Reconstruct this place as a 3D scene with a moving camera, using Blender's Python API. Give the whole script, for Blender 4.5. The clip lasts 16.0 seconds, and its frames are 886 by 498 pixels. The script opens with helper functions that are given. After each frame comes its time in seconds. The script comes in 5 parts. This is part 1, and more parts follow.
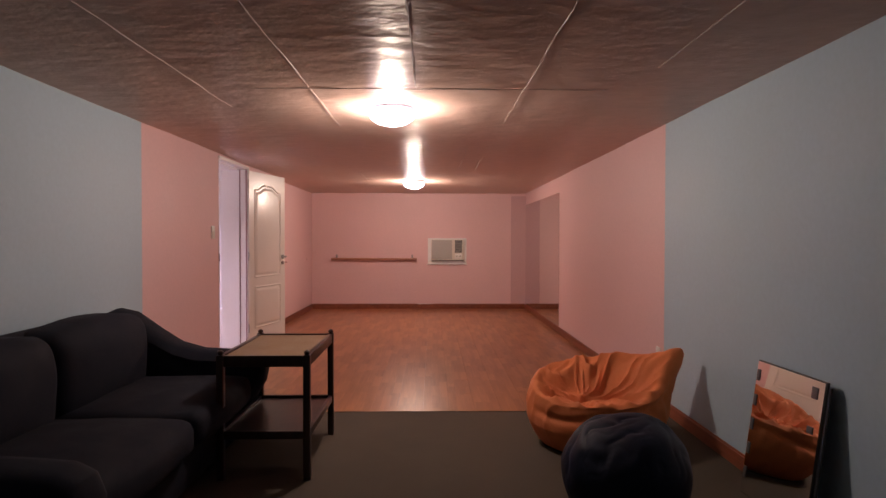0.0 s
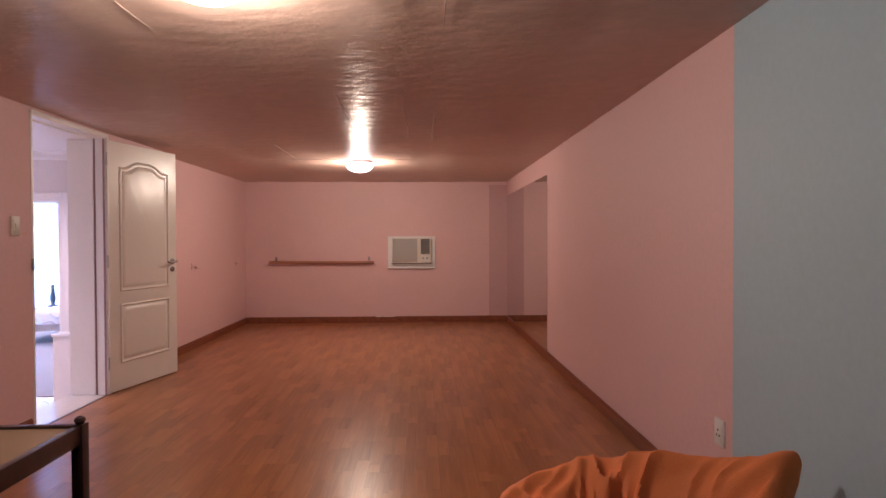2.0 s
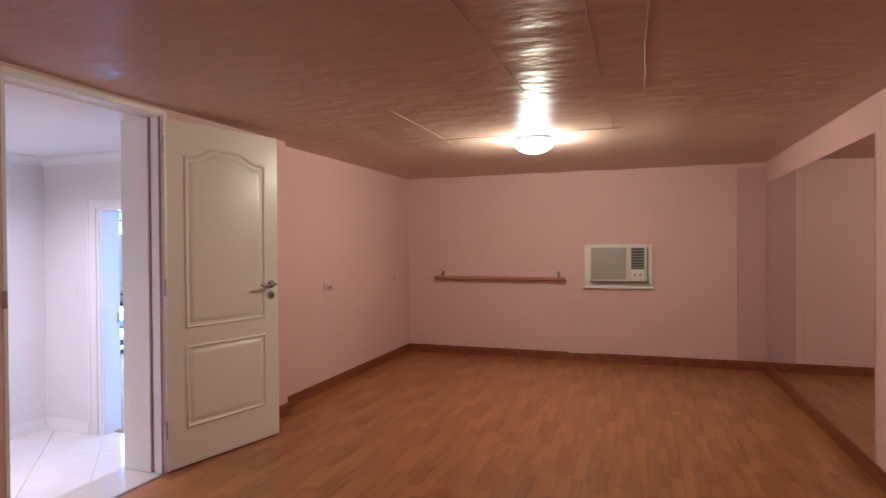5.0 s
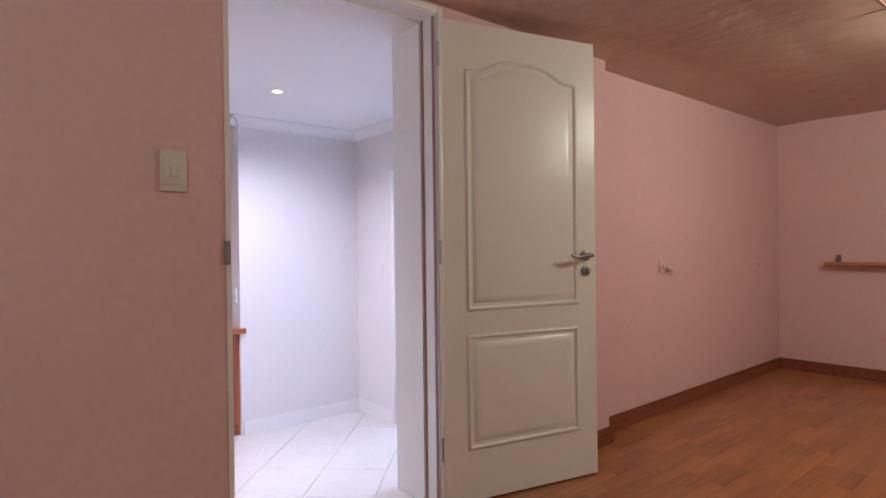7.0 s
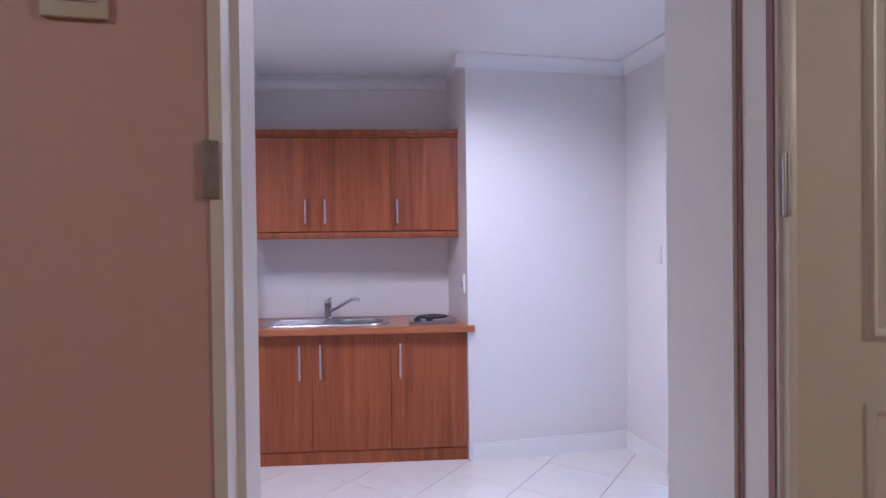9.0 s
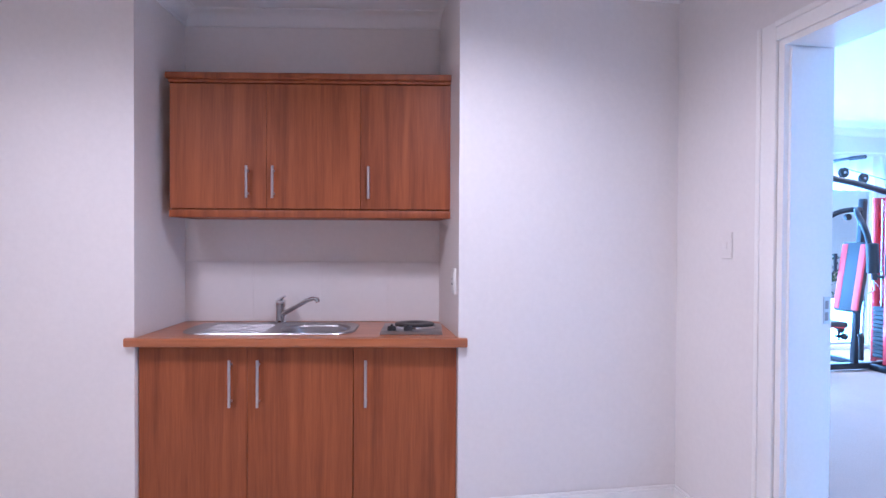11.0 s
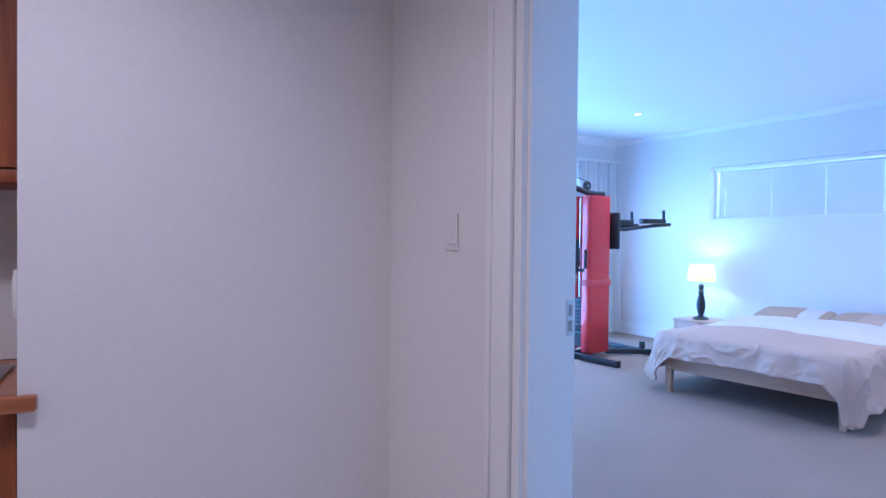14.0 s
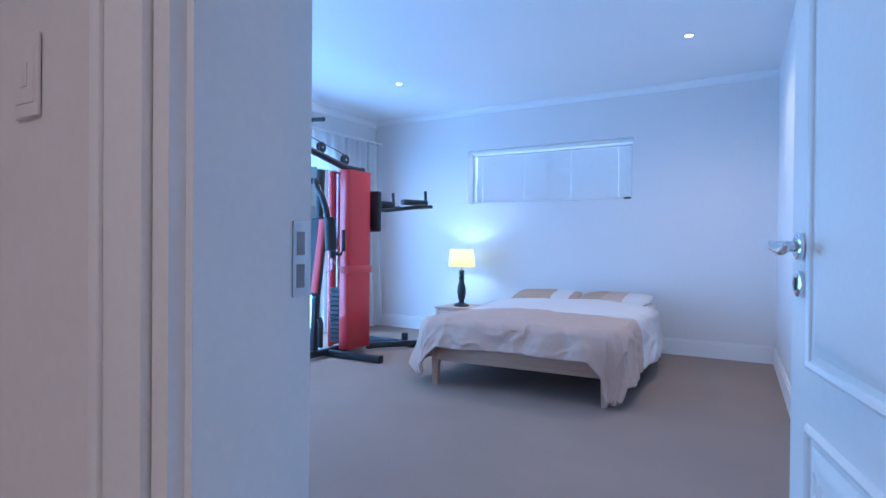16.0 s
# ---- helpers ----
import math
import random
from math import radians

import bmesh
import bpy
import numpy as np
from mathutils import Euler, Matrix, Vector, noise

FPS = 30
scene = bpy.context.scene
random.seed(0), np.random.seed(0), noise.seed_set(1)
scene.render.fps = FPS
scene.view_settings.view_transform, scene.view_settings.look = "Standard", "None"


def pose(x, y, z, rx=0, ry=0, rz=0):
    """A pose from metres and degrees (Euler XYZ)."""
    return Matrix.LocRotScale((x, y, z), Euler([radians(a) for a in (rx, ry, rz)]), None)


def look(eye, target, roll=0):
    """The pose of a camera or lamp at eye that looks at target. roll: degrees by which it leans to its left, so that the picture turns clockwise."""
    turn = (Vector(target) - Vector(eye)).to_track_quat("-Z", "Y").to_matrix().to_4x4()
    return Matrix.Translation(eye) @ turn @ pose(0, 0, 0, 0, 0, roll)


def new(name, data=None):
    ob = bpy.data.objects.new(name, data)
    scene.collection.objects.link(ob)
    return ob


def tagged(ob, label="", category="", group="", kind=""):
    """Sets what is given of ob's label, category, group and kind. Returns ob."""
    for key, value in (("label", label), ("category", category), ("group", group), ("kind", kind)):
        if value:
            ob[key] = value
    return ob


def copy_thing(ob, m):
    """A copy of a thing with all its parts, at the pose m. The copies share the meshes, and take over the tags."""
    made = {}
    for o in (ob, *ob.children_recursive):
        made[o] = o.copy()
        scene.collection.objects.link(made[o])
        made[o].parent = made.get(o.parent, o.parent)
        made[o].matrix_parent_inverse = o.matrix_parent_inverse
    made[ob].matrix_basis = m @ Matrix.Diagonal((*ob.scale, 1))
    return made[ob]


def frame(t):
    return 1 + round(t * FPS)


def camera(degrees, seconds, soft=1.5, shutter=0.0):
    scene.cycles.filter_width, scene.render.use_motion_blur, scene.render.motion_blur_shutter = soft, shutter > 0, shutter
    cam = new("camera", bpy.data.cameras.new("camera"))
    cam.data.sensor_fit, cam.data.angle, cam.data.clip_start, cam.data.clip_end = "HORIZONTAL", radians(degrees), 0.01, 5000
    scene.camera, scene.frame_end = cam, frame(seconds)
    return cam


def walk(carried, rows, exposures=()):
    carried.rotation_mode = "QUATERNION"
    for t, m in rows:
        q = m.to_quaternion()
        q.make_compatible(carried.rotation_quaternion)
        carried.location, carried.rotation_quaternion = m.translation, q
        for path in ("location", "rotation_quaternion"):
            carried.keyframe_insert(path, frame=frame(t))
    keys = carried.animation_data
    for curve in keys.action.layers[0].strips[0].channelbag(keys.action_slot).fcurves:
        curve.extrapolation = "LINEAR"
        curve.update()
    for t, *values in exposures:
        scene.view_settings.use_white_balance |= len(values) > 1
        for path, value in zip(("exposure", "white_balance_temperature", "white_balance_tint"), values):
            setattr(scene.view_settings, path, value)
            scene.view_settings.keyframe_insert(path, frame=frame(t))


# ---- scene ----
cam = camera(75.4, 16.0)
PATH = [
    (0, (0.118, -0.195, 1.26), (0.154, 1.805, 1.228), 0.1),
    (0.5, (0.225, 0.254, 1.247), (0.266, 2.254, 1.219), -0.1),
    (1, (0.303, 0.734, 1.252), (0.358, 2.733, 1.222), -0.1),
    (1.5, (0.433, 1.202, 1.242), (0.503, 3.201, 1.211), -0.1),
    (2, (0.54, 1.667, 1.232), (0.613, 3.666, 1.201), -0.2),
    (2.5, (0.617, 2.074, 1.247), (0.655, 4.074, 1.217), -0.3),
    (3, (0.691, 2.46, 1.27), (0.601, 4.458, 1.242), -0.4),
    (5.5, (0.505, 4.033, 1.308), (-0.332, 5.849, 1.294), -0.5),
    (6, (0.34, 4.306, 1.225), (-0.733, 5.994, 1.213), -0.6),
    (6.5, (0.096, 4.565, 1.143), (-1.235, 6.058, 1.13), -0.6),
    (7, (-0.152, 4.817, 1.094), (-1.679, 6.109, 1.085), -0.7),
    (7.5, (-0.398, 5.037, 1.074), (-2.128, 6.04, 1.064), -0.9),
    (8, (-0.67, 5.266, 1.039), (-2.508, 6.054, 1.03), -0.9),
    (8.5, (-0.947, 5.463, 1.016), (-2.856, 6.061, 1.0), -1.0),
    (9, (-1.182, 5.602, 0.984), (-3.137, 6.024, 0.961), -0.7),
    (11.5, (-2.226, 6.071, 0.907), (-4.196, 6.41, 0.88), 0.3),
    (12, (-2.359, 6.179, 0.931), (-4.309, 6.624, 0.912), 0.5),
    (12.5, (-2.453, 6.283, 0.947), (-4.371, 6.847, 0.921), 0.5),
    (13, (-2.557, 6.317, 0.954), (-4.415, 7.057, 0.926), 0.6),
    (13.5, (-2.663, 6.406, 0.911), (-4.419, 7.364, 0.881), 0.7),
    (14, (-2.804, 6.521, 0.871), (-4.434, 7.68, 0.844), 0.6),
    (14.5, (-3.008, 6.644, 0.825), (-4.469, 8.01, 0.801), 0.7),
    (15, (-3.138, 6.79, 0.753), (-4.441, 8.307, 0.733), 0.7),
    (15.5, (-3.242, 6.989, 0.715), (-4.392, 8.625, 0.702), 0.7),
    (16, (-3.344, 7.181, 0.682), (-4.373, 8.895, 0.668), 0.5),
]
walk(cam, [(t, look(eye, aim, roll)) for t, eye, aim, roll in PATH],
     exposures=[(0, 0.12, 5200, 42), (2.0, 0.02, 5100, 37), (3.0, 0.01, 4960, 33), (6.0, 0.02, 4620, 15), (7.0, 0.02, 4530, 13), (8.0, -0.40, 4480, 13), (8.5, -0.56, 4420, 14), (9.0, -0.36, 4350, 14), (11.3, -0.22, 4550, 14), (12.5, -0.76, 4400, 13), (13.5, -1.12, 4380, 15), (14.5, -1.24, 4600, 15), (16, -1.63, 4720, 12)])

# ---------------------------------------------------------------- world, sun, exposure
FL = -0.36      # floor of the lobby and the bedroom, two steps below the large room
CEIL = 2.11     # ceiling of the large room
LC = 2.12       # ceiling of the lobby
YB = 7.55       # lobby face of the wall to the bedroom
BC = 2.26       # ceiling of the bedroom

world = bpy.data.worlds.new("sky")
scene.world = world
world.use_nodes = True
wn = world.node_tree.nodes
sky = wn.new("ShaderNodeTexSky")
sky.sky_type, sky.sun_disc = "NISHITA", False
sky.sun_elevation, sky.sun_rotation = radians(48), radians(60)
world.node_tree.links.new(sky.outputs[0], wn["Background"].inputs[0])
wn["Background"].inputs[1].default_value = 0.15


def lamp(name, kind, m, energy, color, **extra):
    data = bpy.data.lights.new(name, kind)
    data.energy, data.color = energy, color
    for key, value in extra.items():
        if key == "size":
            data.size = value
        elif key == "size_y":
            data.shape, data.size_y = "RECTANGLE", value
        elif key == "radius":
            data.shadow_soft_size = value
        elif key == "cone":
            data.spot_size, data.spot_blend = radians(value), extra.get("blend", 1.0)
        elif key == "angle":
            data.angle = radians(value)
    ob = new(name, data)
    ob.matrix_world = m
    return ob


lamp("sun", "SUN", look((0, 0, 10), (6, -3, 0)), 2.5, (1.0, 0.95, 0.88), angle=0.5)
# daylight through the glazed door of the bedroom
lamp("door_daylight", "AREA", look((-7.97, 10.35, 0.72), (-5, 10.35, 0.55)), 410, (0.33, 0.62, 1.0), size=3.6, size_y=2.0)
# second opening of the bedroom that lights it from the side of the bed
lamp("window_daylight", "AREA", look((-5.6, 13.262, 1.47), (-5.6, 11, 1.2)), 26, (0.55, 0.76, 1.0), size=1.85, size_y=0.56)
# lamps of the large room
for px, py, watts in ((-0.145, 3.52, 42), (-0.155, 8.12, 57)):
    lamp("dome_bulb", "POINT", pose(px, py, CEIL - 0.105), watts, (1.0, 0.775, 0.37), radius=0.06)
# lobby downlights
for px, py in ((-3.70, 6.42), (-3.70, 4.75)):
    lamp("downlight_beam", "SPOT", pose(px, py, LC - 0.012), 196, (1.0, 0.755, 0.61), radius=0.10, cone=160, blend=1.0)
# bedroom downlights; the two at y 9.4 are unseen additions
for px, py in ((-6.63, 11.79), (-3.99, 11.79), (-6.63, 9.4), (-3.99, 9.4)):
    lamp("downlight_beam", "SPOT", pose(px, py, BC - 0.012), 178, (1.0, 0.79, 0.58), radius=0.05, cone=150)
lamp("bedside_bulb", "POINT", pose(-6.47, 12.80, 0.56), 16, (0.70, 0.90, 1.0), radius=0.03)

# ---------------------------------------------------------------- materials


def mat(name, color, rough=0.6, metal=0.0, vary=0.06, scale=3.0, fine=60.0, bump=0.0, bump_scale=80.0, stretch=(1, 1, 1), spec=0.5, coat=0.0, **more):
    """A plain surface with colour changes at two scales and a fine relief."""
    m = bpy.data.materials.new(name)
    m.use_nodes = True
    nt, b = m.node_tree, m.node_tree.nodes["Principled BSDF"]
    co = nt.nodes.new("ShaderNodeTexCoord")
    mp = nt.nodes.new("ShaderNodeMapping")
    mp.inputs["Scale"].default_value = stretch
    nt.links.new(co.outputs["Object"], mp.inputs[0])
    n1, n2 = nt.nodes.new("ShaderNodeTexNoise"), nt.nodes.new("ShaderNodeTexNoise")
    n1.inputs["Scale"].default_value, n1.inputs["Detail"].default_value = scale, 5
    n2.inputs["Scale"].default_value, n2.inputs["Detail"].default_value = fine, 3
    for n in (n1, n2):
        nt.links.new(mp.outputs[0], n.inputs["Vector"])
    add = nt.nodes.new("ShaderNodeMath")
    add.operation = "ADD"
    nt.links.new(n1.outputs[0], add.inputs[0])
    nt.links.new(n2.outputs[0], add.inputs[1])
    rng = nt.nodes.new("ShaderNodeMapRange")
    rng.inputs[1].default_value, rng.inputs[2].default_value = 0.6, 1.4
    rng.inputs[3].default_value, rng.inputs[4].default_value = 1 - vary, 1 + vary
    nt.links.new(add.outputs[0], rng.inputs[0])
    mul = nt.nodes.new("ShaderNodeVectorMath")
    mul.operation = "SCALE"
    mul.inputs[0].default_value = color
    nt.links.new(rng.outputs[0], mul.inputs["Scale"])
    nt.links.new(mul.outputs[0], b.inputs["Base Color"])
    rr = nt.nodes.new("ShaderNodeMapRange")
    rr.inputs[1].default_value, rr.inputs[2].default_value = 0.3, 0.7
    rr.inputs[3].default_value, rr.inputs[4].default_value = max(0.02, rough * 0.85), min(1, rough * 1.15)
    nt.links.new(n1.outputs[0], rr.inputs[0])
    nt.links.new(rr.outputs[0], b.inputs["Roughness"])
    b.inputs["Metallic"].default_value = metal
    b.inputs["Specular IOR Level"].default_value = spec
    b.inputs["Coat Weight"].default_value = coat
    if bump:
        n3 = nt.nodes.new("ShaderNodeTexNoise")
        n3.inputs["Scale"].default_value, n3.inputs["Detail"].default_value = bump_scale, 4
        nt.links.new(mp.outputs[0], n3.inputs["Vector"])
        bm_ = nt.nodes.new("ShaderNodeBump")
        bm_.inputs["Strength"].default_value, bm_.inputs["Distance"].default_value = bump, more.get("depth", 0.004)
        nt.links.new(n3.outputs[0], bm_.inputs["Height"])
        nt.links.new(bm_.outputs[0], b.inputs["Normal"])
    return m


def wood(name, dark, light, rough, axis=2, ring=14.0, per_object=0.0, coat=0.0, islands=False):
    """Straight-grained wood whose grain runs along one axis of the object."""
    m = bpy.data.materials.new(name)
    m.use_nodes = True
    nt, b = m.node_tree, m.node_tree.nodes["Principled BSDF"]
    co, mp = nt.nodes.new("ShaderNodeTexCoord"), nt.nodes.new("ShaderNodeMapping")
    sc = [ring, ring, ring]
    sc[axis] = ring * 0.045
    mp.inputs["Scale"].default_value = sc
    nt.links.new(co.outputs["Object"], mp.inputs[0])
    info = nt.nodes.new("ShaderNodeNewGeometry" if islands else "ShaderNodeObjectInfo")
    rand = info.outputs["Random Per Island" if islands else "Random"]
    off = nt.nodes.new("ShaderNodeVectorMath")
    off.operation = "SCALE"
    off.inputs[0].default_value = (37.0, 19.0, 53.0)
    nt.links.new(rand, off.inputs["Scale"])
    nt.links.new(off.outputs[0], mp.inputs["Location"])
    n1, n2 = nt.nodes.new("ShaderNodeTexNoise"), nt.nodes.new("ShaderNodeTexNoise")
    n1.inputs["Scale"].default_value, n1.inputs["Detail"].default_value, n1.inputs["Distortion"].default_value = 1.0, 6, 0.4
    n2.inputs["Scale"].default_value, n2.inputs["Detail"].default_value = 7.0, 3
    nt.links.new(mp.outputs[0], n1.inputs["Vector"])
    nt.links.new(mp.outputs[0], n2.inputs["Vector"])
    mix = nt.nodes.new("ShaderNodeMath")
    mix.operation = "MULTIPLY_ADD"
    mix.inputs[1].default_value, mix.inputs[2].default_value = 0.35, 0.0
    nt.links.new(n2.outputs[0], mix.inputs[0])
    add = nt.nodes.new("ShaderNodeMath")
    add.operation = "ADD"
    nt.links.new(mix.outputs[0], add.inputs[0])
    nt.links.new(n1.outputs[0], add.inputs[1])
    pr = nt.nodes.new("ShaderNodeMath")
    pr.operation = "MULTIPLY_ADD"
    pr.inputs[1].default_value = per_object
    nt.links.new(rand, pr.inputs[0])
    nt.links.new(add.outputs[0], pr.inputs[2])
    ramp = nt.nodes.new("ShaderNodeValToRGB")
    ramp.color_ramp.elements[0].position, ramp.color_ramp.elements[0].color = 0.45, (*dark, 1)
    ramp.color_ramp.elements[1].position, ramp.color_ramp.elements[1].color = 0.95 + per_object * 0.6, (*light, 1)
    nt.links.new(pr.outputs[0], ramp.inputs[0])
    nt.links.new(ramp.outputs[0], b.inputs["Base Color"])
    b.inputs["Roughness"].default_value = rough
    b.inputs["Coat Weight"].default_value = coat
    bp = nt.nodes.new("ShaderNodeBump")
    bp.inputs["Strength"].default_value, bp.inputs["Distance"].default_value = 0.12, 0.001
    nt.links.new(n2.outputs[0], bp.inputs["Height"])
    nt.links.new(bp.outputs[0], b.inputs["Normal"])
    return m


def glow(name, color, strength):
    m = mat(name, color, 0.4)
    b = m.node_tree.nodes["Principled BSDF"]
    b.inputs["Emission Color"].default_value, b.inputs["Emission Strength"].default_value = (*color, 1), strength
    return m


def see_through(name, color, rough, weight, ior=1.45):
    m = bpy.data.materials.new(name)
    m.use_nodes = True
    b = m.node_tree.nodes["Principled BSDF"]
    b.inputs["Base Color"].default_value = (*color, 1)
    b.inputs["Roughness"].default_value, b.inputs["Transmission Weight"].default_value, b.inputs["IOR"].default_value = rough, weight, ior
    return m


def cloth(name, color, through_part, vary=0.05):
    """Thin cloth that lets part of the light through."""
    m = mat(name, color, 0.9, vary=vary, scale=4, fine=300, bump=0.3, bump_scale=500, depth=0.0006)
    nt = m.node_tree
    b, out = nt.nodes["Principled BSDF"], nt.nodes["Material Output"]
    tr, mx = nt.nodes.new("ShaderNodeBsdfTranslucent"), nt.nodes.new("ShaderNodeMixShader")
    tr.inputs[0].default_value = (*color, 1)
    mx.inputs[0].default_value = through_part
    nt.links.new(b.outputs[0], mx.inputs[1])
    nt.links.new(tr.outputs[0], mx.inputs[2])
    nt.links.new(mx.outputs[0], out.inputs[0])
    return m


PINK = mat("pink_wall_paint", (0.715, 0.480, 0.470), 0.62, vary=0.05, scale=1.3, fine=40, bump=0.12, bump_scale=160, depth=0.0015)
PINK_DARK = mat("darker_pink", (0.57, 0.36, 0.36), 0.62, vary=0.05, scale=1.3, fine=40, bump=0.12, bump_scale=160, depth=0.0015)
BLUE = mat("grey_blue_wall_paint", (0.40, 0.53, 0.62), 0.62, vary=0.05, scale=1.3, fine=40, bump=0.12, bump_scale=160, depth=0.0015)
WHITE_WALL = mat("off_white_wall_paint", (0.79, 0.755, 0.735), 0.6, vary=0.03, scale=1.1, fine=45, bump=0.10, bump_scale=150, depth=0.0015)
WHITE_CEIL = mat("white_ceiling_paint", (0.86, 0.855, 0.85), 0.7, vary=0.02, scale=1.5, fine=60, bump=0.06)
GLOSS_WHITE = mat("white_enamel", (0.80, 0.77, 0.71), 0.32, vary=0.03, scale=2.5, fine=70, bump=0.05, bump_scale=60, depth=0.001)
TRIM_WHITE = mat("white_trim_paint", (0.85, 0.83, 0.81), 0.4, vary=0.03, scale=3, fine=70, bump=0.04)
LAMINATE = wood("cherry_laminate", (0.235, 0.080, 0.021), (0.46, 0.193, 0.056), 0.30, axis=1, ring=17, per_object=0.08, coat=0.15, islands=True)
SKIRTING = wood("brown_skirting", (0.16, 0.044, 0.019), (0.30, 0.092, 0.037), 0.4, axis=1, ring=22)
CARPET_DARK = mat("brown_grey_carpet", (0.105, 0.085, 0.062), 0.95, vary=0.16, scale=5, fine=420, bump=0.9, bump_scale=520, depth=0.004, spec=0.1)
CARPET_LIGHT = mat("beige_bedroom_carpet", (0.33, 0.245, 0.20), 0.95, vary=0.10, scale=2.2, fine=330, bump=0.9, bump_scale=420, depth=0.005, spec=0.1)
TILE = mat("cream_floor_tile", (0.70, 0.665, 0.62), 0.16, vary=0.05, scale=4, fine=25, bump=0.02, spec=0.5)
GROUT = mat("tile_grout", (0.60, 0.57, 0.53), 0.9, vary=0.1)
SAPELE = wood("cherry_veneer", (0.178, 0.041, 0.009), (0.38, 0.108, 0.027), 0.50, axis=2, ring=24, per_object=0.08)
COUNTER = wood("cherry_worktop", (0.25, 0.072, 0.022), (0.46, 0.17, 0.062), 0.28, axis=1, ring=20, coat=0.1)
DARKWOOD = wood("dark_stained_wood", (0.018, 0.008, 0.007), (0.050, 0.020, 0.016), 0.35, axis=2, ring=26)
PINE = wood("pale_pine", (0.42, 0.26, 0.17), (0.60, 0.40, 0.28), 0.45, axis=0, ring=16)
BARWOOD = wood("varnished_rail_wood", (0.30, 0.12, 0.06), (0.50, 0.24, 0.13), 0.35, axis=0, ring=22)
TANTOP = mat("tan_leatherette", (0.21, 0.13, 0.065), 0.55, vary=0.10, scale=6, fine=120, bump=0.25, bump_scale=260)
SOFA = mat("charcoal_upholstery", (0.012, 0.013, 0.021), 0.85, vary=0.25, scale=5, fine=260, bump=0.5, bump_scale=420, depth=0.002, spec=0.2)
ORANGE = mat("orange_cotton", (0.68, 0.205, 0.055), 0.72, vary=0.10, scale=5, fine=200, bump=0.5, bump_scale=9, depth=0.012, spec=0.25)
BLACKVINYL = mat("black_vinyl", (0.007, 0.010, 0.024), 0.52, vary=0.2, scale=5, fine=90, bump=0.3, bump_scale=9, depth=0.010, spec=0.16)
STEEL = mat("brushed_steel", (0.55, 0.54, 0.55), 0.34, 1.0, vary=0.05, scale=8, fine=200, stretch=(1, 12, 1))
CHROME = mat("chrome", (0.75, 0.75, 0.77), 0.12, 1.0, vary=0.03)
DARKMETAL = mat("dull_dark_metal", (0.27, 0.24, 0.235), 0.45, 0.6, vary=0.1)
BLACKSTEEL = mat("black_coated_steel", (0.022, 0.024, 0.030), 0.38, 0.0, vary=0.15, scale=10)
BLACKPLASTIC = mat("black_plastic", (0.02, 0.02, 0.022), 0.45, vary=0.1)
REDPLASTIC = see_through("red_shroud_plastic", (0.85, 0.075, 0.085), 0.14, 0.32)
REDVINYL = mat("red_vinyl", (0.62, 0.055, 0.060), 0.42, vary=0.06, scale=8, bump=0.1)
PLASTIC = mat("ivory_plastic", (0.70, 0.66, 0.58), 0.4, vary=0.03)
WPLASTIC = mat("white_plastic", (0.78, 0.77, 0.75), 0.35, vary=0.02)
GREYPLASTIC = mat("grey_grille_plastic", (0.42, 0.41, 0.38), 0.5, vary=0.05)
GREYDARK = mat("dark_louvre_plastic", (0.10, 0.09, 0.085), 0.5, vary=0.05)
MIRROR = mat("mirror_silvering", (0.82, 0.82, 0.80), 0.015, 1.0, vary=0.0)
LINEN = mat("beige_white_linen", (0.55, 0.40, 0.325), 0.88, vary=0.07, scale=3, fine=350, bump=0.7, bump_scale=9, depth=0.012, spec=0.15)
LINEN_WHITE = mat("white_linen", (0.70, 0.635, 0.60), 0.88, vary=0.05, scale=3, fine=350, bump=0.6, bump_scale=10, depth=0.010, spec=0.15)
LINEN_TAN = mat("tan_linen", (0.47, 0.335, 0.25), 0.88, vary=0.08, scale=5, fine=350, bump=0.3, bump_scale=16, depth=0.008, spec=0.15)
MATTRESS = mat("mattress_ticking", (0.66, 0.63, 0.60), 0.9, vary=0.05)
CURTAIN = cloth("sheer_white_curtain", (0.80, 0.79, 0.78), 0.45)
SHADE = cloth("cream_lampshade", (0.88, 0.70, 0.14), 0.45)
SLAT = cloth("pale_blind_slat", (0.66, 0.62, 0.61), 0.04)
GLASS = see_through("clear_glass", (0.97, 0.99, 0.98), 0.0, 1.0)
DOME = glow("lit_opal_glass", (1.0, 0.86, 0.70), 12.0)
LED = glow("lit_downlight_lens", (1.0, 0.95, 0.90), 30.0)
PAVING = mat("pale_paving", (0.50, 0.47, 0.43), 0.85, vary=0.12, scale=1.5, fine=30, bump=0.3)
RENDERED = mat("white_garden_wall_plaster", (0.72, 0.70, 0.67), 0.8, vary=0.08, scale=1.0, fine=20, bump=0.2)
LEAF = mat("garden_foliage", (0.055, 0.11, 0.035), 0.6, vary=0.35, scale=6, fine=40)

SPLASH = mat("off_white_glazed_tile", (0.73, 0.70, 0.69), 0.35, vary=0.02, scale=3, fine=30)
WORNSTEEL = mat("worn_grey_steel", (0.30, 0.27, 0.26), 0.5, 0.0, vary=0.15, scale=30)
SINKSTEEL = mat("satin_sink_steel", (0.36, 0.35, 0.36), 0.36, 1.0, vary=0.06, scale=8, fine=200, stretch=(12, 1, 1))
# dusky brown standing in for shade in the gaps of the door frame
GAP_SHADE = mat("dusky_gap_shade", (0.34, 0.20, 0.21), 0.7, vary=0.1, scale=8)

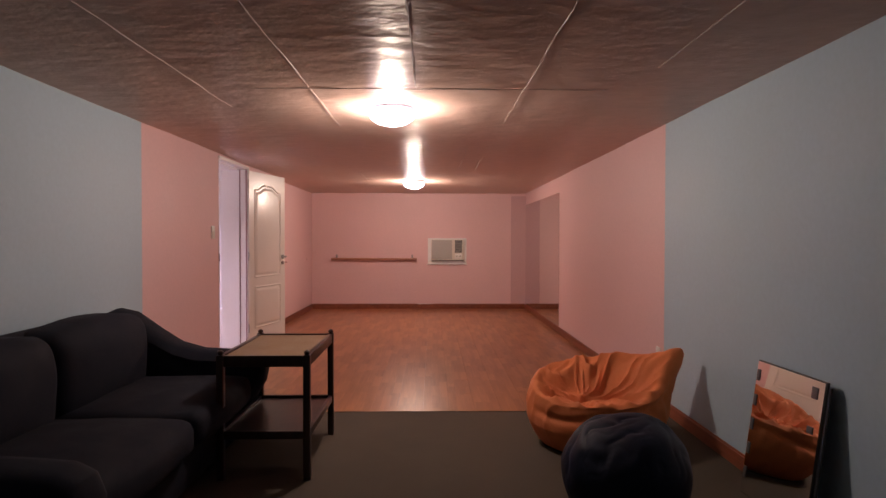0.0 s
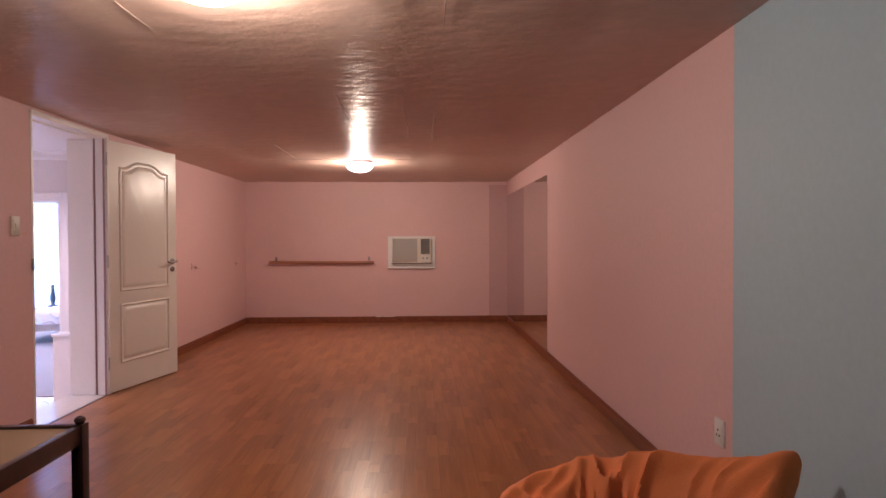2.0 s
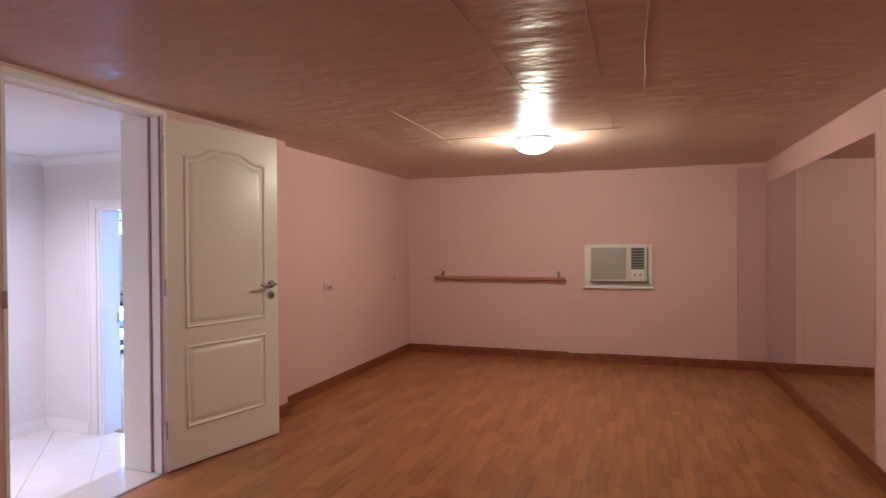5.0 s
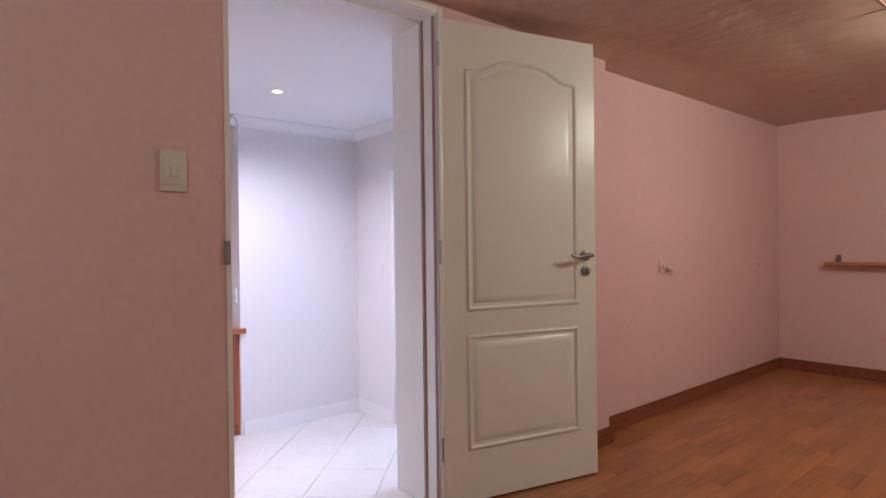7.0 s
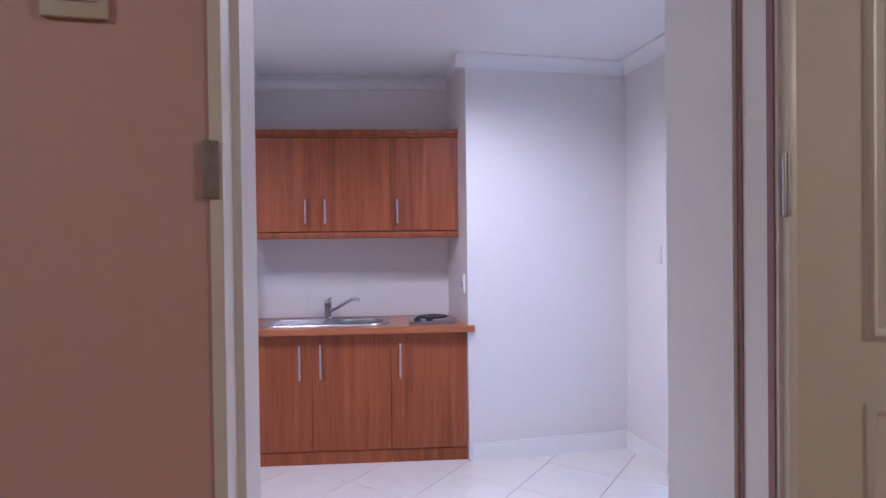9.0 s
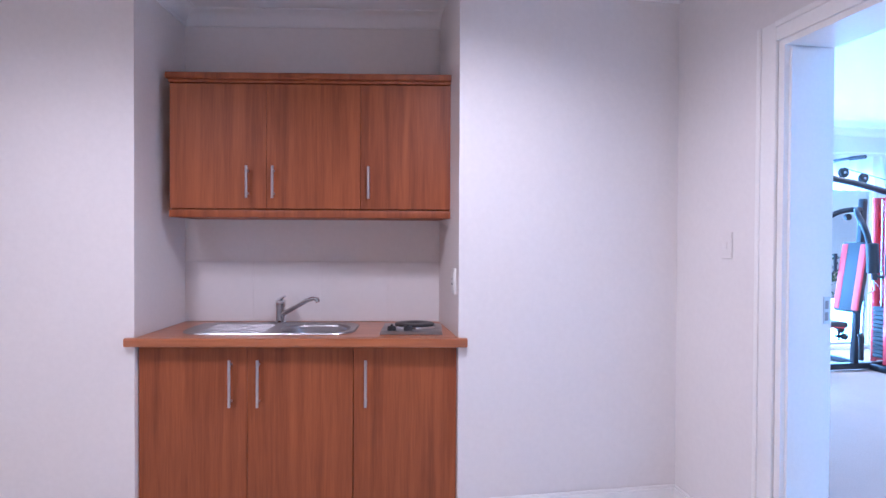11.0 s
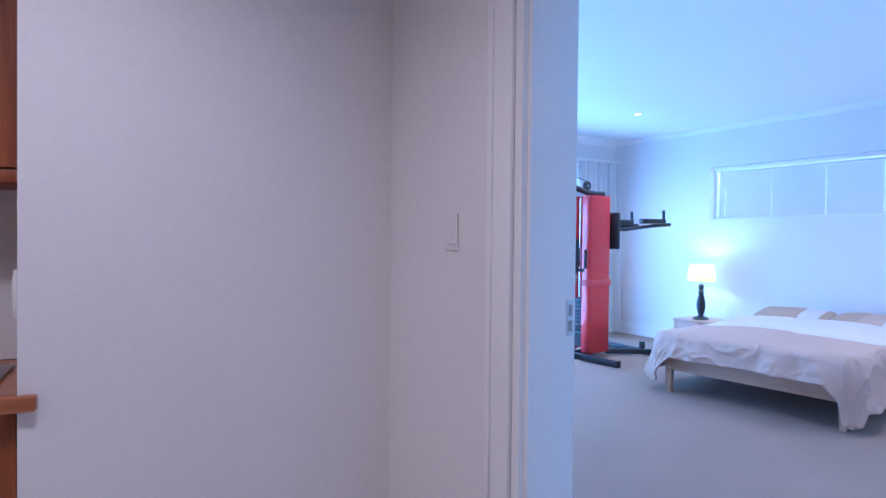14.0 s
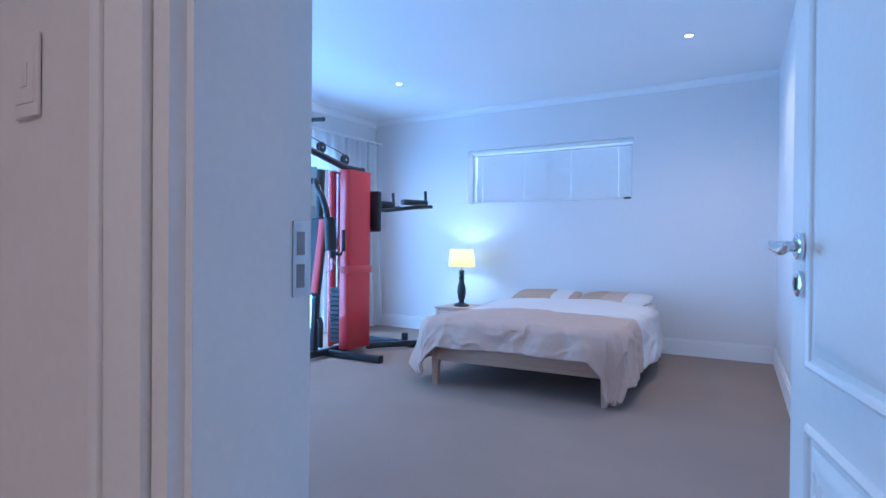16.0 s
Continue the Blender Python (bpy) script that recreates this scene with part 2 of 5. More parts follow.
# glossy, wrinkled, oil-painted lining of the large room's ceiling
LINING = mat("wrinkled_glossy_lining", (0.62, 0.46, 0.385), 0.33, vary=0.09, scale=1.2, fine=9, bump=0.55, bump_scale=6.5, depth=0.016, spec=0.035, stretch=(1.0, 1.5, 1))
TAPE = mat("lining_tape", (0.47, 0.37, 0.32), 0.6, vary=0.12, scale=6, fine=50, bump=0.3, bump_scale=40)

# ---------------------------------------------------------------- mesh helpers


def box(bm, x0, x1, y0, y1, z0, z1, bevel=0.0, seg=2):
    vs = [bm.verts.new((x, y, z)) for x in (x0, x1) for y in (y0, y1) for z in (z0, z1)]
    fs = [bm.faces.new([vs[i] for i in f]) for f in ((0, 1, 3, 2), (4, 6, 7, 5), (0, 4, 5, 1), (2, 3, 7, 6), (0, 2, 6, 4), (1, 5, 7, 3))]
    if bevel:
        bmesh.ops.bevel(bm, geom=list({e for f in fs for e in f.edges}), offset=bevel, segments=seg, affect="EDGES", profile=0.5)
    return bm


def tube(bm, pts, r, seg=12, close=True):
    """A round bar along a line of points; r may be one radius or one for each point."""
    pts = [Vector(p) for p in pts]
    rs = r if isinstance(r, (list, tuple)) else [r] * len(pts)
    rings, up = [], Vector((0, 0, 1))
    for i, p in enumerate(pts):
        d = (pts[min(i + 1, len(pts) - 1)] - pts[max(i - 1, 0)]).normalized()
        a = d.cross(up if abs(d.z) < 0.95 else Vector((1, 0, 0))).normalized()
        c = a.cross(d).normalized()
        rings.append([bm.verts.new(p + (a * math.cos(k * 2 * math.pi / seg) + c * math.sin(k * 2 * math.pi / seg)) * rs[i]) for k in range(seg)])
    for r0, r1 in zip(rings, rings[1:]):
        for k in range(seg):
            bm.faces.new((r0[k], r0[(k + 1) % seg], r1[(k + 1) % seg], r1[k]))
    if close:
        bm.faces.new(rings[0][::-1])
        bm.faces.new(rings[-1])
    return bm


def lathe(bm, profile, seg=32, cx=0.0, cy=0.0):
    """A turned shape: profile of (radius, height)."""
    rings = [[bm.verts.new((cx + r * math.cos(k * 2 * math.pi / seg), cy + r * math.sin(k * 2 * math.pi / seg), z)) for k in range(seg)] for r, z in profile]
    for r0, r1 in zip(rings, rings[1:]):
        for k in range(seg):
            bm.faces.new((r0[k], r0[(k + 1) % seg], r1[(k + 1) % seg], r1[k]))
    return bm


def bow(p0, p1, p2, n=8):
    """Points of a bend from p0 to p2, drawn towards p1."""
    p0, p1, p2 = Vector(p0), Vector(p1), Vector(p2)
    return [p0 * (1 - s) ** 2 + p1 * 2 * s * (1 - s) + p2 * s * s for s in (i / n for i in range(n + 1))]


def part(name, bm, material, parent=None, label="", smooth=True):
    """Links a bmesh as one mesh object, under a thing or a part where one is given."""
    bmesh.ops.recalc_face_normals(bm, faces=bm.faces)
    data = bpy.data.meshes.new(name)
    bm.to_mesh(data)
    bm.free()
    data.materials.append(material)
    if smooth:
        for p in data.polygons:
            p.use_smooth = True
        data.set_sharp_from_angle(angle=radians(38))
    ob = new(name, data)
    ob.parent = parent
    return tagged(ob, label)


def thing(name, m, label, category, group="", kind=""):
    ob = new(name)
    ob.empty_display_size = 0.1
    ob.matrix_basis = m
    return tagged(ob, label, category, group, kind)


def B(*args, **kw):
    return box(bmesh.new(), *args, **kw)


def boxes(*rows, bevel=0.0):
    bm = bmesh.new()
    for r in rows:
        box(bm, *r, bevel=bevel)
    return bm


def setting(name, bm, material, label, category="structure", parent=None):
    return tagged(part(name, bm, material, parent, label, smooth=False), label, category, kind="structure")

# ---------------------------------------------------------------- structure of the large room
XW, XE, YN, YS, SPLIT = -1.98, 1.82, 10.28, -2.0, 3.98
D0, D1, DH = 5.48, 6.33, 2.05       # doorway from the large room to the lobby
setting("wall_room_west_blue", B(-2.12, XW, YS, SPLIT, -0.05, 2.3), BLUE, "grey-blue painted plaster wall behind the sofa", "wall")
setting("wall_room_west", boxes((-2.12, XW, SPLIT, D0 - 0.016, -0.05, 2.3), (-2.12, XW, D0 - 0.016, D1 + 0.03, DH + 0.028, 2.3), (-2.12, XW, D1 + 0.03, 7.55, -0.05, 2.3), (-2.25, -2.08, 7.55, YN, -0.05, 2.3)), PINK, "pink painted plaster wall with a doorway", "wall")
setting("wall_room_north", B(-2.25, XE + 0.15, YN, YN + 0.15, -0.05, 2.3), PINK, "pink painted end wall with air conditioner", "wall")
# thin strip by the mirror corner, a darker pink than the end wall
setting("corner_strip", B(1.55, XE, YN - 0.012, YN, 0.0, CEIL - 0.05, bevel=0.003), PINK_DARK, "darker pink strip at the corner", "wall")
setting("wall_room_east", B(XE, XE + 0.15, SPLIT, YN, -0.05, 2.3), PINK, "pink painted plaster wall with a wall mirror", "wall")
setting("wall_room_east_blue", B(XE, XE + 0.15, YS, SPLIT, -0.05, 2.3), BLUE, "grey-blue painted plaster wall behind the beanbags", "wall")
setting("wall_room_south", B(-2.12, XE + 0.15, YS - 0.15, YS, -0.05, 2.3), BLUE, "grey-blue painted plaster end wall", "wall")

# ceiling lining: sheets with sagging, wrinkled undersides, taped joints
bm = bmesh.new()
xs = np.linspace(-2.25, XE + 0.05, 60)
ys = np.linspace(YS - 0.05, YN + 0.05, 170)
grid = []
for x in xs:
    col = []
    for y in ys:
        sx = abs(((x - 0.02) / 0.6) % 1 - 0.5) * 2
        sag = -0.010 * (1 - sx ** 2)
        n = noise.noise((x * 1.3, y * 0.9, 0.3)) * 0.007 + noise.noise((x * 4.0, y * 3.1, 1.7)) * 0.0035
        col.append(bm.verts.new((x, y, CEIL + sag * 0.6 + n)))
    grid.append(col)
for c0, c1 in zip(grid, grid[1:]):
    for j in range(len(ys) - 1):
        bm.faces.new((c0[j], c0[j + 1], c1[j + 1], c1[j]))
room_ceiling = part("ceiling_room", bm, LINING, None, "low brown glossy wrinkled lining with taped joints")
tagged(room_ceiling, category="ceiling", kind="structure")
bm = bmesh.new()
rnd = random.Random(4)
for x, y0, y1 in ((-1.165, 0.6, 3.5), (-0.57, 0.0, 4.1), (0.022, 0.2, 3.03), (0.022, 5.1, 6.9), (0.63, 0.0, 4.0), (1.22, 0.4, 2.6), (0.43, 5.0, 8.1), (-0.80, 6.9, 8.1), (0.63, 5.6, 6.9)):
    n = int((y1 - y0) / 0.2) + 2
    tube(bm, [(x + rnd.uniform(-0.004, 0.004), y0 + k * (y1 - y0) / n, CEIL - 0.006 + rnd.uniform(-0.002, 0.003)) for k in range(n + 1)], [0.001] + [rnd.uniform(0.0010, 0.0034) for k in range(n - 1)] + [0.001], 6)
for y, x0, x1 in ((3.03, -0.95, 1.1), (0.59, -1.4, 1.3), (7.91, -0.9, 0.5)):
    tube(bm, [(x0 + k * (x1 - x0) / 16, y + rnd.uniform(-0.004, 0.004), CEIL - 0.006 + rnd.uniform(-0.002, 0.002)) for k in range(17)], [0.001] + [0.0022] * 15 + [0.001], 6)
tagged(part("trim_ceiling_joint", bm, TAPE, None, "raised glossy tape over the joints of the lining"), category="trim", kind="structure")
setting("roof_slab", B(-2.25, XE + 0.15, YS - 0.15, YN + 0.15, 2.3, 2.4), WHITE_CEIL, "plain slab above the ceiling lining", "ceiling")

setting("floor_room_base", B(-2.25, XE + 0.15, YS - 0.15, YN + 0.15, -0.12, -0.012), GROUT, "screed under the laminate and carpet", "floor")
setting("floor_carpet", B(XW, XE, YS, 3.972, -0.012, 0.004), CARPET_DARK, "dark brown-grey carpet over the near half of the room", "carpet")


def skirting(name, rows, h, material, label):
    bm = bmesh.new()
    for x0, x1, y0, y1, z in rows:
        box(bm, x0, x1, y0, y1, z, z + h * 0.86)
        dx, dy = (0, 0.006) if x1 - x0 > y1 - y0 else (0.006, 0)
        box(bm, x0 + dx, x1 - dx, y0 + dy, y1 - dy, z + h * 0.86, z + h, bevel=0.002)
    return tagged(part(name, bm, material, None, label), category="baseboard", kind="structure")


skirting("baseboard_room_west", ((XW, XW + 0.018, YS, D0 - 0.05, 0.004), (XW, XW + 0.018, D1 + 0.05, 7.568, 0.002), (-2.08, -2.062, 7.568, YN, 0.002)), 0.092, SKIRTING, "reddish brown wooden skirting board")
skirting("baseboard_room_north", ((-2.062, 1.80, YN - 0.030, YN - 0.012, 0.002),), 0.092, SKIRTING, "reddish brown wooden skirting board")
skirting("baseboard_room_east", ((XE - 0.018, XE, YS, YN - 0.03, 0.004),), 0.092, SKIRTING, "reddish brown wooden skirting board")

tagged(part("plaster_chip", boxes((-0.15, -0.06, YN - 0.032, YN - 0.026, 0.086, 0.097), (-0.05, 0.13, YN - 0.032, YN - 0.026, 0.089, 0.0965), bevel=0.002), RENDERED, None), "white plaster chips along the top of the skirting", "trim", kind="structure")

# ---------------------------------------------------------------- lobby and step
setting("wall_lobby_east", boxes((-2.26, -2.12, 3.25, D0 - 0.016, FL - 0.05, 2.3), (-2.26, -2.12, D0 - 0.016, D1 + 0.03, DH + 0.028, 2.3), (-2.26, -2.12, D1 + 0.03, YB, FL - 0.05, 2.3)), WHITE_WALL, "off-white painted lobby wall with a doorway", "wall")
# the kitchenette stands slightly askew to the rest of the lobby
ASKEW = Matrix.Translation((-4.57, 6.484, 0)) @ Matrix.Rotation(radians(-8.5), 4, "Z") @ Matrix.Diagonal((1, 1.08, 1, 1)) @ Matrix.Translation((4.57, -6.484, 0))
setting("wall_lobby_west", B(-5.25, -4.57, 6.484, YB, FL - 0.05, 2.3), WHITE_WALL, "off-white lobby wall between niche and bedroom door", "wall")
setting("wall_niche_back", B(-5.25, -5.10, 5.154, 6.55, FL - 0.05, 2.3), WHITE_WALL, "off-white back wall of the kitchenette niche", "wall").matrix_basis = ASKEW
setting("wall_lobby_west_far", B(-5.25, -4.57, 3.0, 5.154, FL - 0.05, 2.3), WHITE_WALL, "off-white lobby wall beside the kitchenette niche", "wall").matrix_basis = ASKEW
setting("wall_lobby_south", B(-5.8, -2.12, 3.25, 3.40, FL - 0.05, 2.3), WHITE_WALL, "off-white painted lobby wall", "wall")
setting("ceiling_lobby", B(-5.8, -2.12, 3.25, YB + 0.02, LC, LC + 0.1), WHITE_CEIL, "white painted lobby ceiling with downlights", "ceiling")
setting("floor_lobby_base", B(-5.8, -2.12, 3.25, 7.75, FL - 0.12, FL - 0.006), GROUT, "grout bed of the lobby floor", "floor")
setting("door_1_threshold", boxes((-2.285, -1.992, D0 - 0.02, D1 + 0.02, -0.03, 0.004), bevel=0.004), TILE, "cream tiled threshold slab in the doorway", "threshold")
setting("step_riser", boxes((-2.262, -2.0, D0, D1, FL, -0.03)), TILE, "cream tiled step riser", "step")
setting("step", boxes((-2.54, -2.262, D0 - 0.12, D1 + 0.12, FL, FL + 0.18), bevel=0.005), TILE, "cream tiled step below the doorway", "step")
# low guard wall beside the step
setting("wall_lobby_guard", B(-2.745, -2.26, 6.872, 6.985, FL, 0.385, bevel=0.004), WHITE_WALL, "low white painted guard wall beside the step", "wall")
setting("trim_guard_cap", B(-2.755, -2.26, 6.862, 6.995, 0.386, 0.412, bevel=0.006), TRIM_WHITE, "white painted cap on the low guard wall", "trim")
setting("trim_floor_strip", B(-1.992, -1.972, D0, D1, -0.004, 0.006), DARKMETAL, "dark metal strip along the threshold", "trim")


def cove(bm, a, b, inward, z, s=0.075):
    """A cove cornice from a to b under a ceiling at z; inward points into the room."""
    a, b, n = Vector((*a, 0)), Vector((*b, 0)), Vector((*inward, 0))
    prof = [(0, -s), (0.008, -s), (0.012, -s + 0.008)] + [(s - 0.012 - (s - 0.024) * math.cos(k * math.pi / 12), -0.012 - (s - 0.02) * (1 - math.sin(k * math.pi / 12))) for k in range(7)] + [(s, -0.008), (s, 0)]
    ra = [bm.verts.new(a + n * u + Vector((0, 0, z + w))) for u, w in prof]
    rb = [bm.verts.new(b + n * u + Vector((0, 0, z + w))) for u, w in prof]
    for i in range(len(prof) - 1):
        bm.faces.new((ra[i], ra[i + 1], rb[i + 1], rb[i]))


bm = bmesh.new()
for a, b, n in (((-4.57, 3.2), (-4.57, 5.22), (1, 0)), ((-5.10, 5.154), (-5.10, 6.484), (1, 0)), ((-5.1, 5.154), (-4.5, 5.154), (0, 1)), ((-5.1, 6.484), (-4.5, 6.484), (0, -1))):
    cove(bm, a, b, n, LC)
tagged(part("trim_cornice_niche", bm, WHITE_CEIL, None, "white cove cornice round the kitchenette niche"), category="trim", kind="structure").matrix_basis = ASKEW
bm = bmesh.new()
for a, b, n in (((-4.57, 6.42), (-4.57, YB), (1, 0)), ((-4.57, YB), (-2.26, YB), (0, -1)), ((-2.26, 3.4), (-2.26, YB), (-1, 0))):
    cove(bm, a, b, n, LC)
tagged(part("trim_cornice_lobby", bm, WHITE_CEIL, None, "white cove cornice along the lobby ceiling"), category="trim", kind="structure")
skirting("baseboard_lobby_far", ((-4.57, -4.552, 3.2, 5.14, FL),), 0.11, TRIM_WHITE, "white painted moulded skirting board").matrix_basis = ASKEW
skirting("baseboard_lobby", ((-4.57, -4.552, 6.50, YB, FL), (-4.552, -4.03, YB - 0.018, YB, FL), (-2.278, -2.26, 3.4, D0 - 0.12, FL), (-2.278, -2.26, D1 + 0.12, YB, FL)), 0.11, TRIM_WHITE, "white painted moulded skirting board")

# ---------------------------------------------------------------- bedroom
P0, P1, PH = -3.925, -3.072, 1.655     # doorway from the lobby to the bedroom
setting("wall_bedroom_south", boxes((-8.07, P0, YB, 7.75, FL - 0.05, 2.4), (P0, P1, YB, 7.75, PH, 2.4), (P1, -2.12, YB, 7.75, FL - 0.05, 2.4)), WHITE_WALL, "off-white painted wall with the bedroom doorway", "wall")
# opening widened southwards, out of view, to bring light onto the bedroom door leaf
GY0, GY1, GH = 8.5, 12.25, 1.78     # glazed door to the garden
setting("wall_bedroom_west", boxes((-8.07, -7.92, 7.75, GY0, FL - 0.05, 2.4), (-8.07, -7.92, GY0, GY1, GH, 2.4), (-8.07, -7.92, GY1, 13.24, FL - 0.05, 2.4)), WHITE_WALL, "off-white bedroom wall with a glazed garden door", "wall")
WX0, WX1, WZ0, WZ1 = -6.555, -4.675, 1.155, 1.783
setting("wall_bedroom_north", boxes((-8.07, WX0, 13.09, 13.29, FL - 0.05, 2.4), (WX0, WX1, 13.09, 13.29, FL - 0.05, WZ0), (WX0, WX1, 13.09, 13.29, WZ1, 2.4), (WX1, -2.9, 13.09, 13.29, FL - 0.05, 2.4)), WHITE_WALL, "off-white bedroom wall with a high window", "wall")
bm = bmesh.new()
q = [(-3.42, 13.09), (-3.06, 7.75), (-2.9, 7.75), (-2.9, 13.09)]
lo, hi = [bm.verts.new((*p, FL - 0.05)) for p in q], [bm.verts.new((*p, 2.4)) for p in q]
for i in range(4):
    bm.faces.new((lo[i], lo[(i + 1) % 4], hi[(i + 1) % 4], hi[i]))
bm.faces.new(lo), bm.faces.new(hi)
setting("wall_bedroom_east", bm, WHITE_WALL, "off-white painted bedroom wall behind the open door", "wall")
setting("ceiling_bedroom", B(-8.07, -2.9, 7.6, 13.29, BC, BC + 0.1), WHITE_CEIL, "white painted bedroom ceiling with downlights", "ceiling")
setting("floor_bedroom", B(-8.07, -2.9, 7.675, 13.29, FL - 0.1, FL + 0.004), CARPET_LIGHT, "pale beige bedroom carpet", "carpet")
bm = bmesh.new()
cove(bm, (-7.92, 7.75), (-7.92, 13.09), (1, 0), BC, 0.09)
cove(bm, (-7.92, 13.09), (-3.4, 13.09), (0, -1), BC, 0.06)
tagged(part("trim_cornice_bedroom", bm, WHITE_CEIL, None, "white cove cornice along the bedroom ceiling"), category="trim", kind="structure")
skirting("baseboard_bedroom", ((-7.92, -3.43, 13.072, 13.09, FL + 0.004), (-7.92, -7.902, GY1 + 0.06, 13.07, FL + 0.004), (-7.92, P0 - 0.08, 7.75, 7.768, FL + 0.004)), 0.155, TRIM_WHITE, "white painted moulded skirting board")
bm = bmesh.new()
box(bm, -0.018, 0.0, 0.0, 5.30, 0, 0.133)
box(bm, -0.012, 0.0, 0.0, 5.30, 0.133, 0.155, bevel=0.002)
sk = tagged(part("baseboard_bedroom_east", bm, TRIM_WHITE, None, "white painted moulded skirting board"), category="baseboard", kind="structure")
sk.matrix_basis = Matrix.Translation((-3.062, 7.76, FL + 0.004)) @ Matrix.Rotation(math.atan2(0.36, 5.34), 4, "Z")

# garden outside the glazed door
setting("ground", B(-400, -8.07, -400, 400, FL - 0.35, FL - 0.06), PAVING, "pale paved garden ground outside the door", "ground")
setting("wall_garden", B(-12.3, -12.1, 4, 20, FL - 0.06, 1.5), RENDERED, "white plastered garden wall", "wall")
bm = bmesh.new()
rnd = random.Random(8)
for i in range(900):
    c = Vector((-11.6 + rnd.gauss(0, 0.25), rnd.uniform(10.0, 17.0), FL + abs(rnd.gauss(0.35, 0.35))))
    d, e = Vector((rnd.gauss(0, 1), rnd.gauss(0, 1), rnd.gauss(0, 1))).normalized(), Vector((rnd.gauss(0, 1), rnd.gauss(0, 1), rnd.gauss(0, 1))).normalized()
    s = rnd.uniform(0.05, 0.11)
    bm.faces.new([bm.verts.new(c + d * s), bm.verts.new(c + e * s * 0.45), bm.verts.new(c - d * s), bm.verts.new(c - e * s * 0.45)])
tagged(part("hedge", bm, LEAF, None, "low green shrubs in front of the garden wall", smooth=False), category="shrubs", kind="stuff")

# ---------------------------------------------------------------- doors


def outline(x0, x1, z0, z1, arch=0.0, n=14):
    """The outline of a door panel; arch lifts the middle of its top edge in a cathedral curve."""
    pts = [(x0, z0), (x1, z0)]
    for k in range(n + 1):
        s = k / n
        lift = 0.0
        if arch:
            c = abs(2 * s - 1)
            lift = arch * (1 if c < 0.25 else 0.5 + 0.5 * math.cos(math.pi * min(1, (c - 0.25) / 0.62)))
        pts.append((x1 + (x0 - x1) * s, z1 + lift))
    return pts


def moulded_panel(parent, x0, x1, z0, z1, arch, side):
    """A moulding ring and a raised field on one face of a door leaf; side is -1 or 1."""
    y = side * 0.019
    ring = outline(x0, x1, z0, z1, arch)
    cx, cz = (x0 + x1) / 2, (z0 + z1) / 2

    def inset(d):
        return [(cx + (p[0] - cx) * (1 - 2 * d / (x1 - x0)), cz + (p[1] - cz) * (1 - 2 * d / (z1 - z0))) for p in ring]
    bm = bmesh.new()
    prof = [(-0.008, -0.001), (-0.005, 0.005), (0.002, 0.0085), (0.008, 0.006), (0.012, 0.001), (0.013, -0.001)]
    loops = [[bm.verts.new((px, y + side * h, pz)) for px, pz in inset(d)] for d, h in prof]
    for l0, l1 in zip(loops, loops[1:]):
        for k in range(len(ring)):
            bm.faces.new((l0[k], l0[(k + 1) % len(ring)], l1[(k + 1) % len(ring)], l1[k]))
    part("moulding", bm, GLOSS_WHITE, parent)
    bm = bmesh.new()
    loops = [[bm.verts.new((px, y + side * h, pz)) for px, pz in inset(d)] for d, h in ((0.024, -0.001), (0.026, 0.001), (0.050, 0.0065), (0.054, 0.007))]
    for l0, l1 in zip(loops, loops[1:]):
        for k in range(len(ring)):
            bm.faces.new((l0[k], l0[(k + 1) % len(ring)], l1[(k + 1) % len(ring)], l1[k]))
    bm.faces.new(loops[-1])
    part("raised_panel", bm, GLOSS_WHITE, parent)


def lever(parent, x, z, side, metal):
    y = side * 0.02
    bm = bmesh.new()
    tube(bm, [(x, y, z), (x, y + side * 0.008, z), (x, y + side * 0.010, z)], [0.026, 0.026, 0.022], 24)
    rose = part("handle", bm, metal, parent, "curved metal lever handle with round rose")
    bm = bmesh.new()
    tube(bm, [(x, y + side * 0.008, z), (x, y + side * 0.045, z)] + bow((x, y + side * 0.050, z), (x - 0.015, y + side * 0.062, z + 0.006), (x - 0.055, y + side * 0.055, z - 0.004)) + bow((x - 0.06, y + side * 0.055, z - 0.005), (x - 0.09, y + side * 0.053, z - 0.014), (x - 0.125, y + side * 0.055, z + 0.004)), [0.010, 0.0095] + [0.0095] * 9 + [0.009, 0.0088, 0.0086, 0.0084, 0.008, 0.0078, 0.0075, 0.007, 0.0055], 12)
    part("lever", bm, metal, rose)
    bm = bmesh.new()
    tube(bm, [(x, y, z - 0.072), (x, y + side * 0.007, z - 0.072), (x, y + side * 0.009, z - 0.072)], [0.025, 0.025, 0.021], 24)
    part("keyhole_rose", bm, metal, rose)
    part("keyhole", B(x - 0.004, x + 0.004, y + side * 0.0085, y + side * 0.0105, z - 0.084, z - 0.060), BLACKPLASTIC, rose)


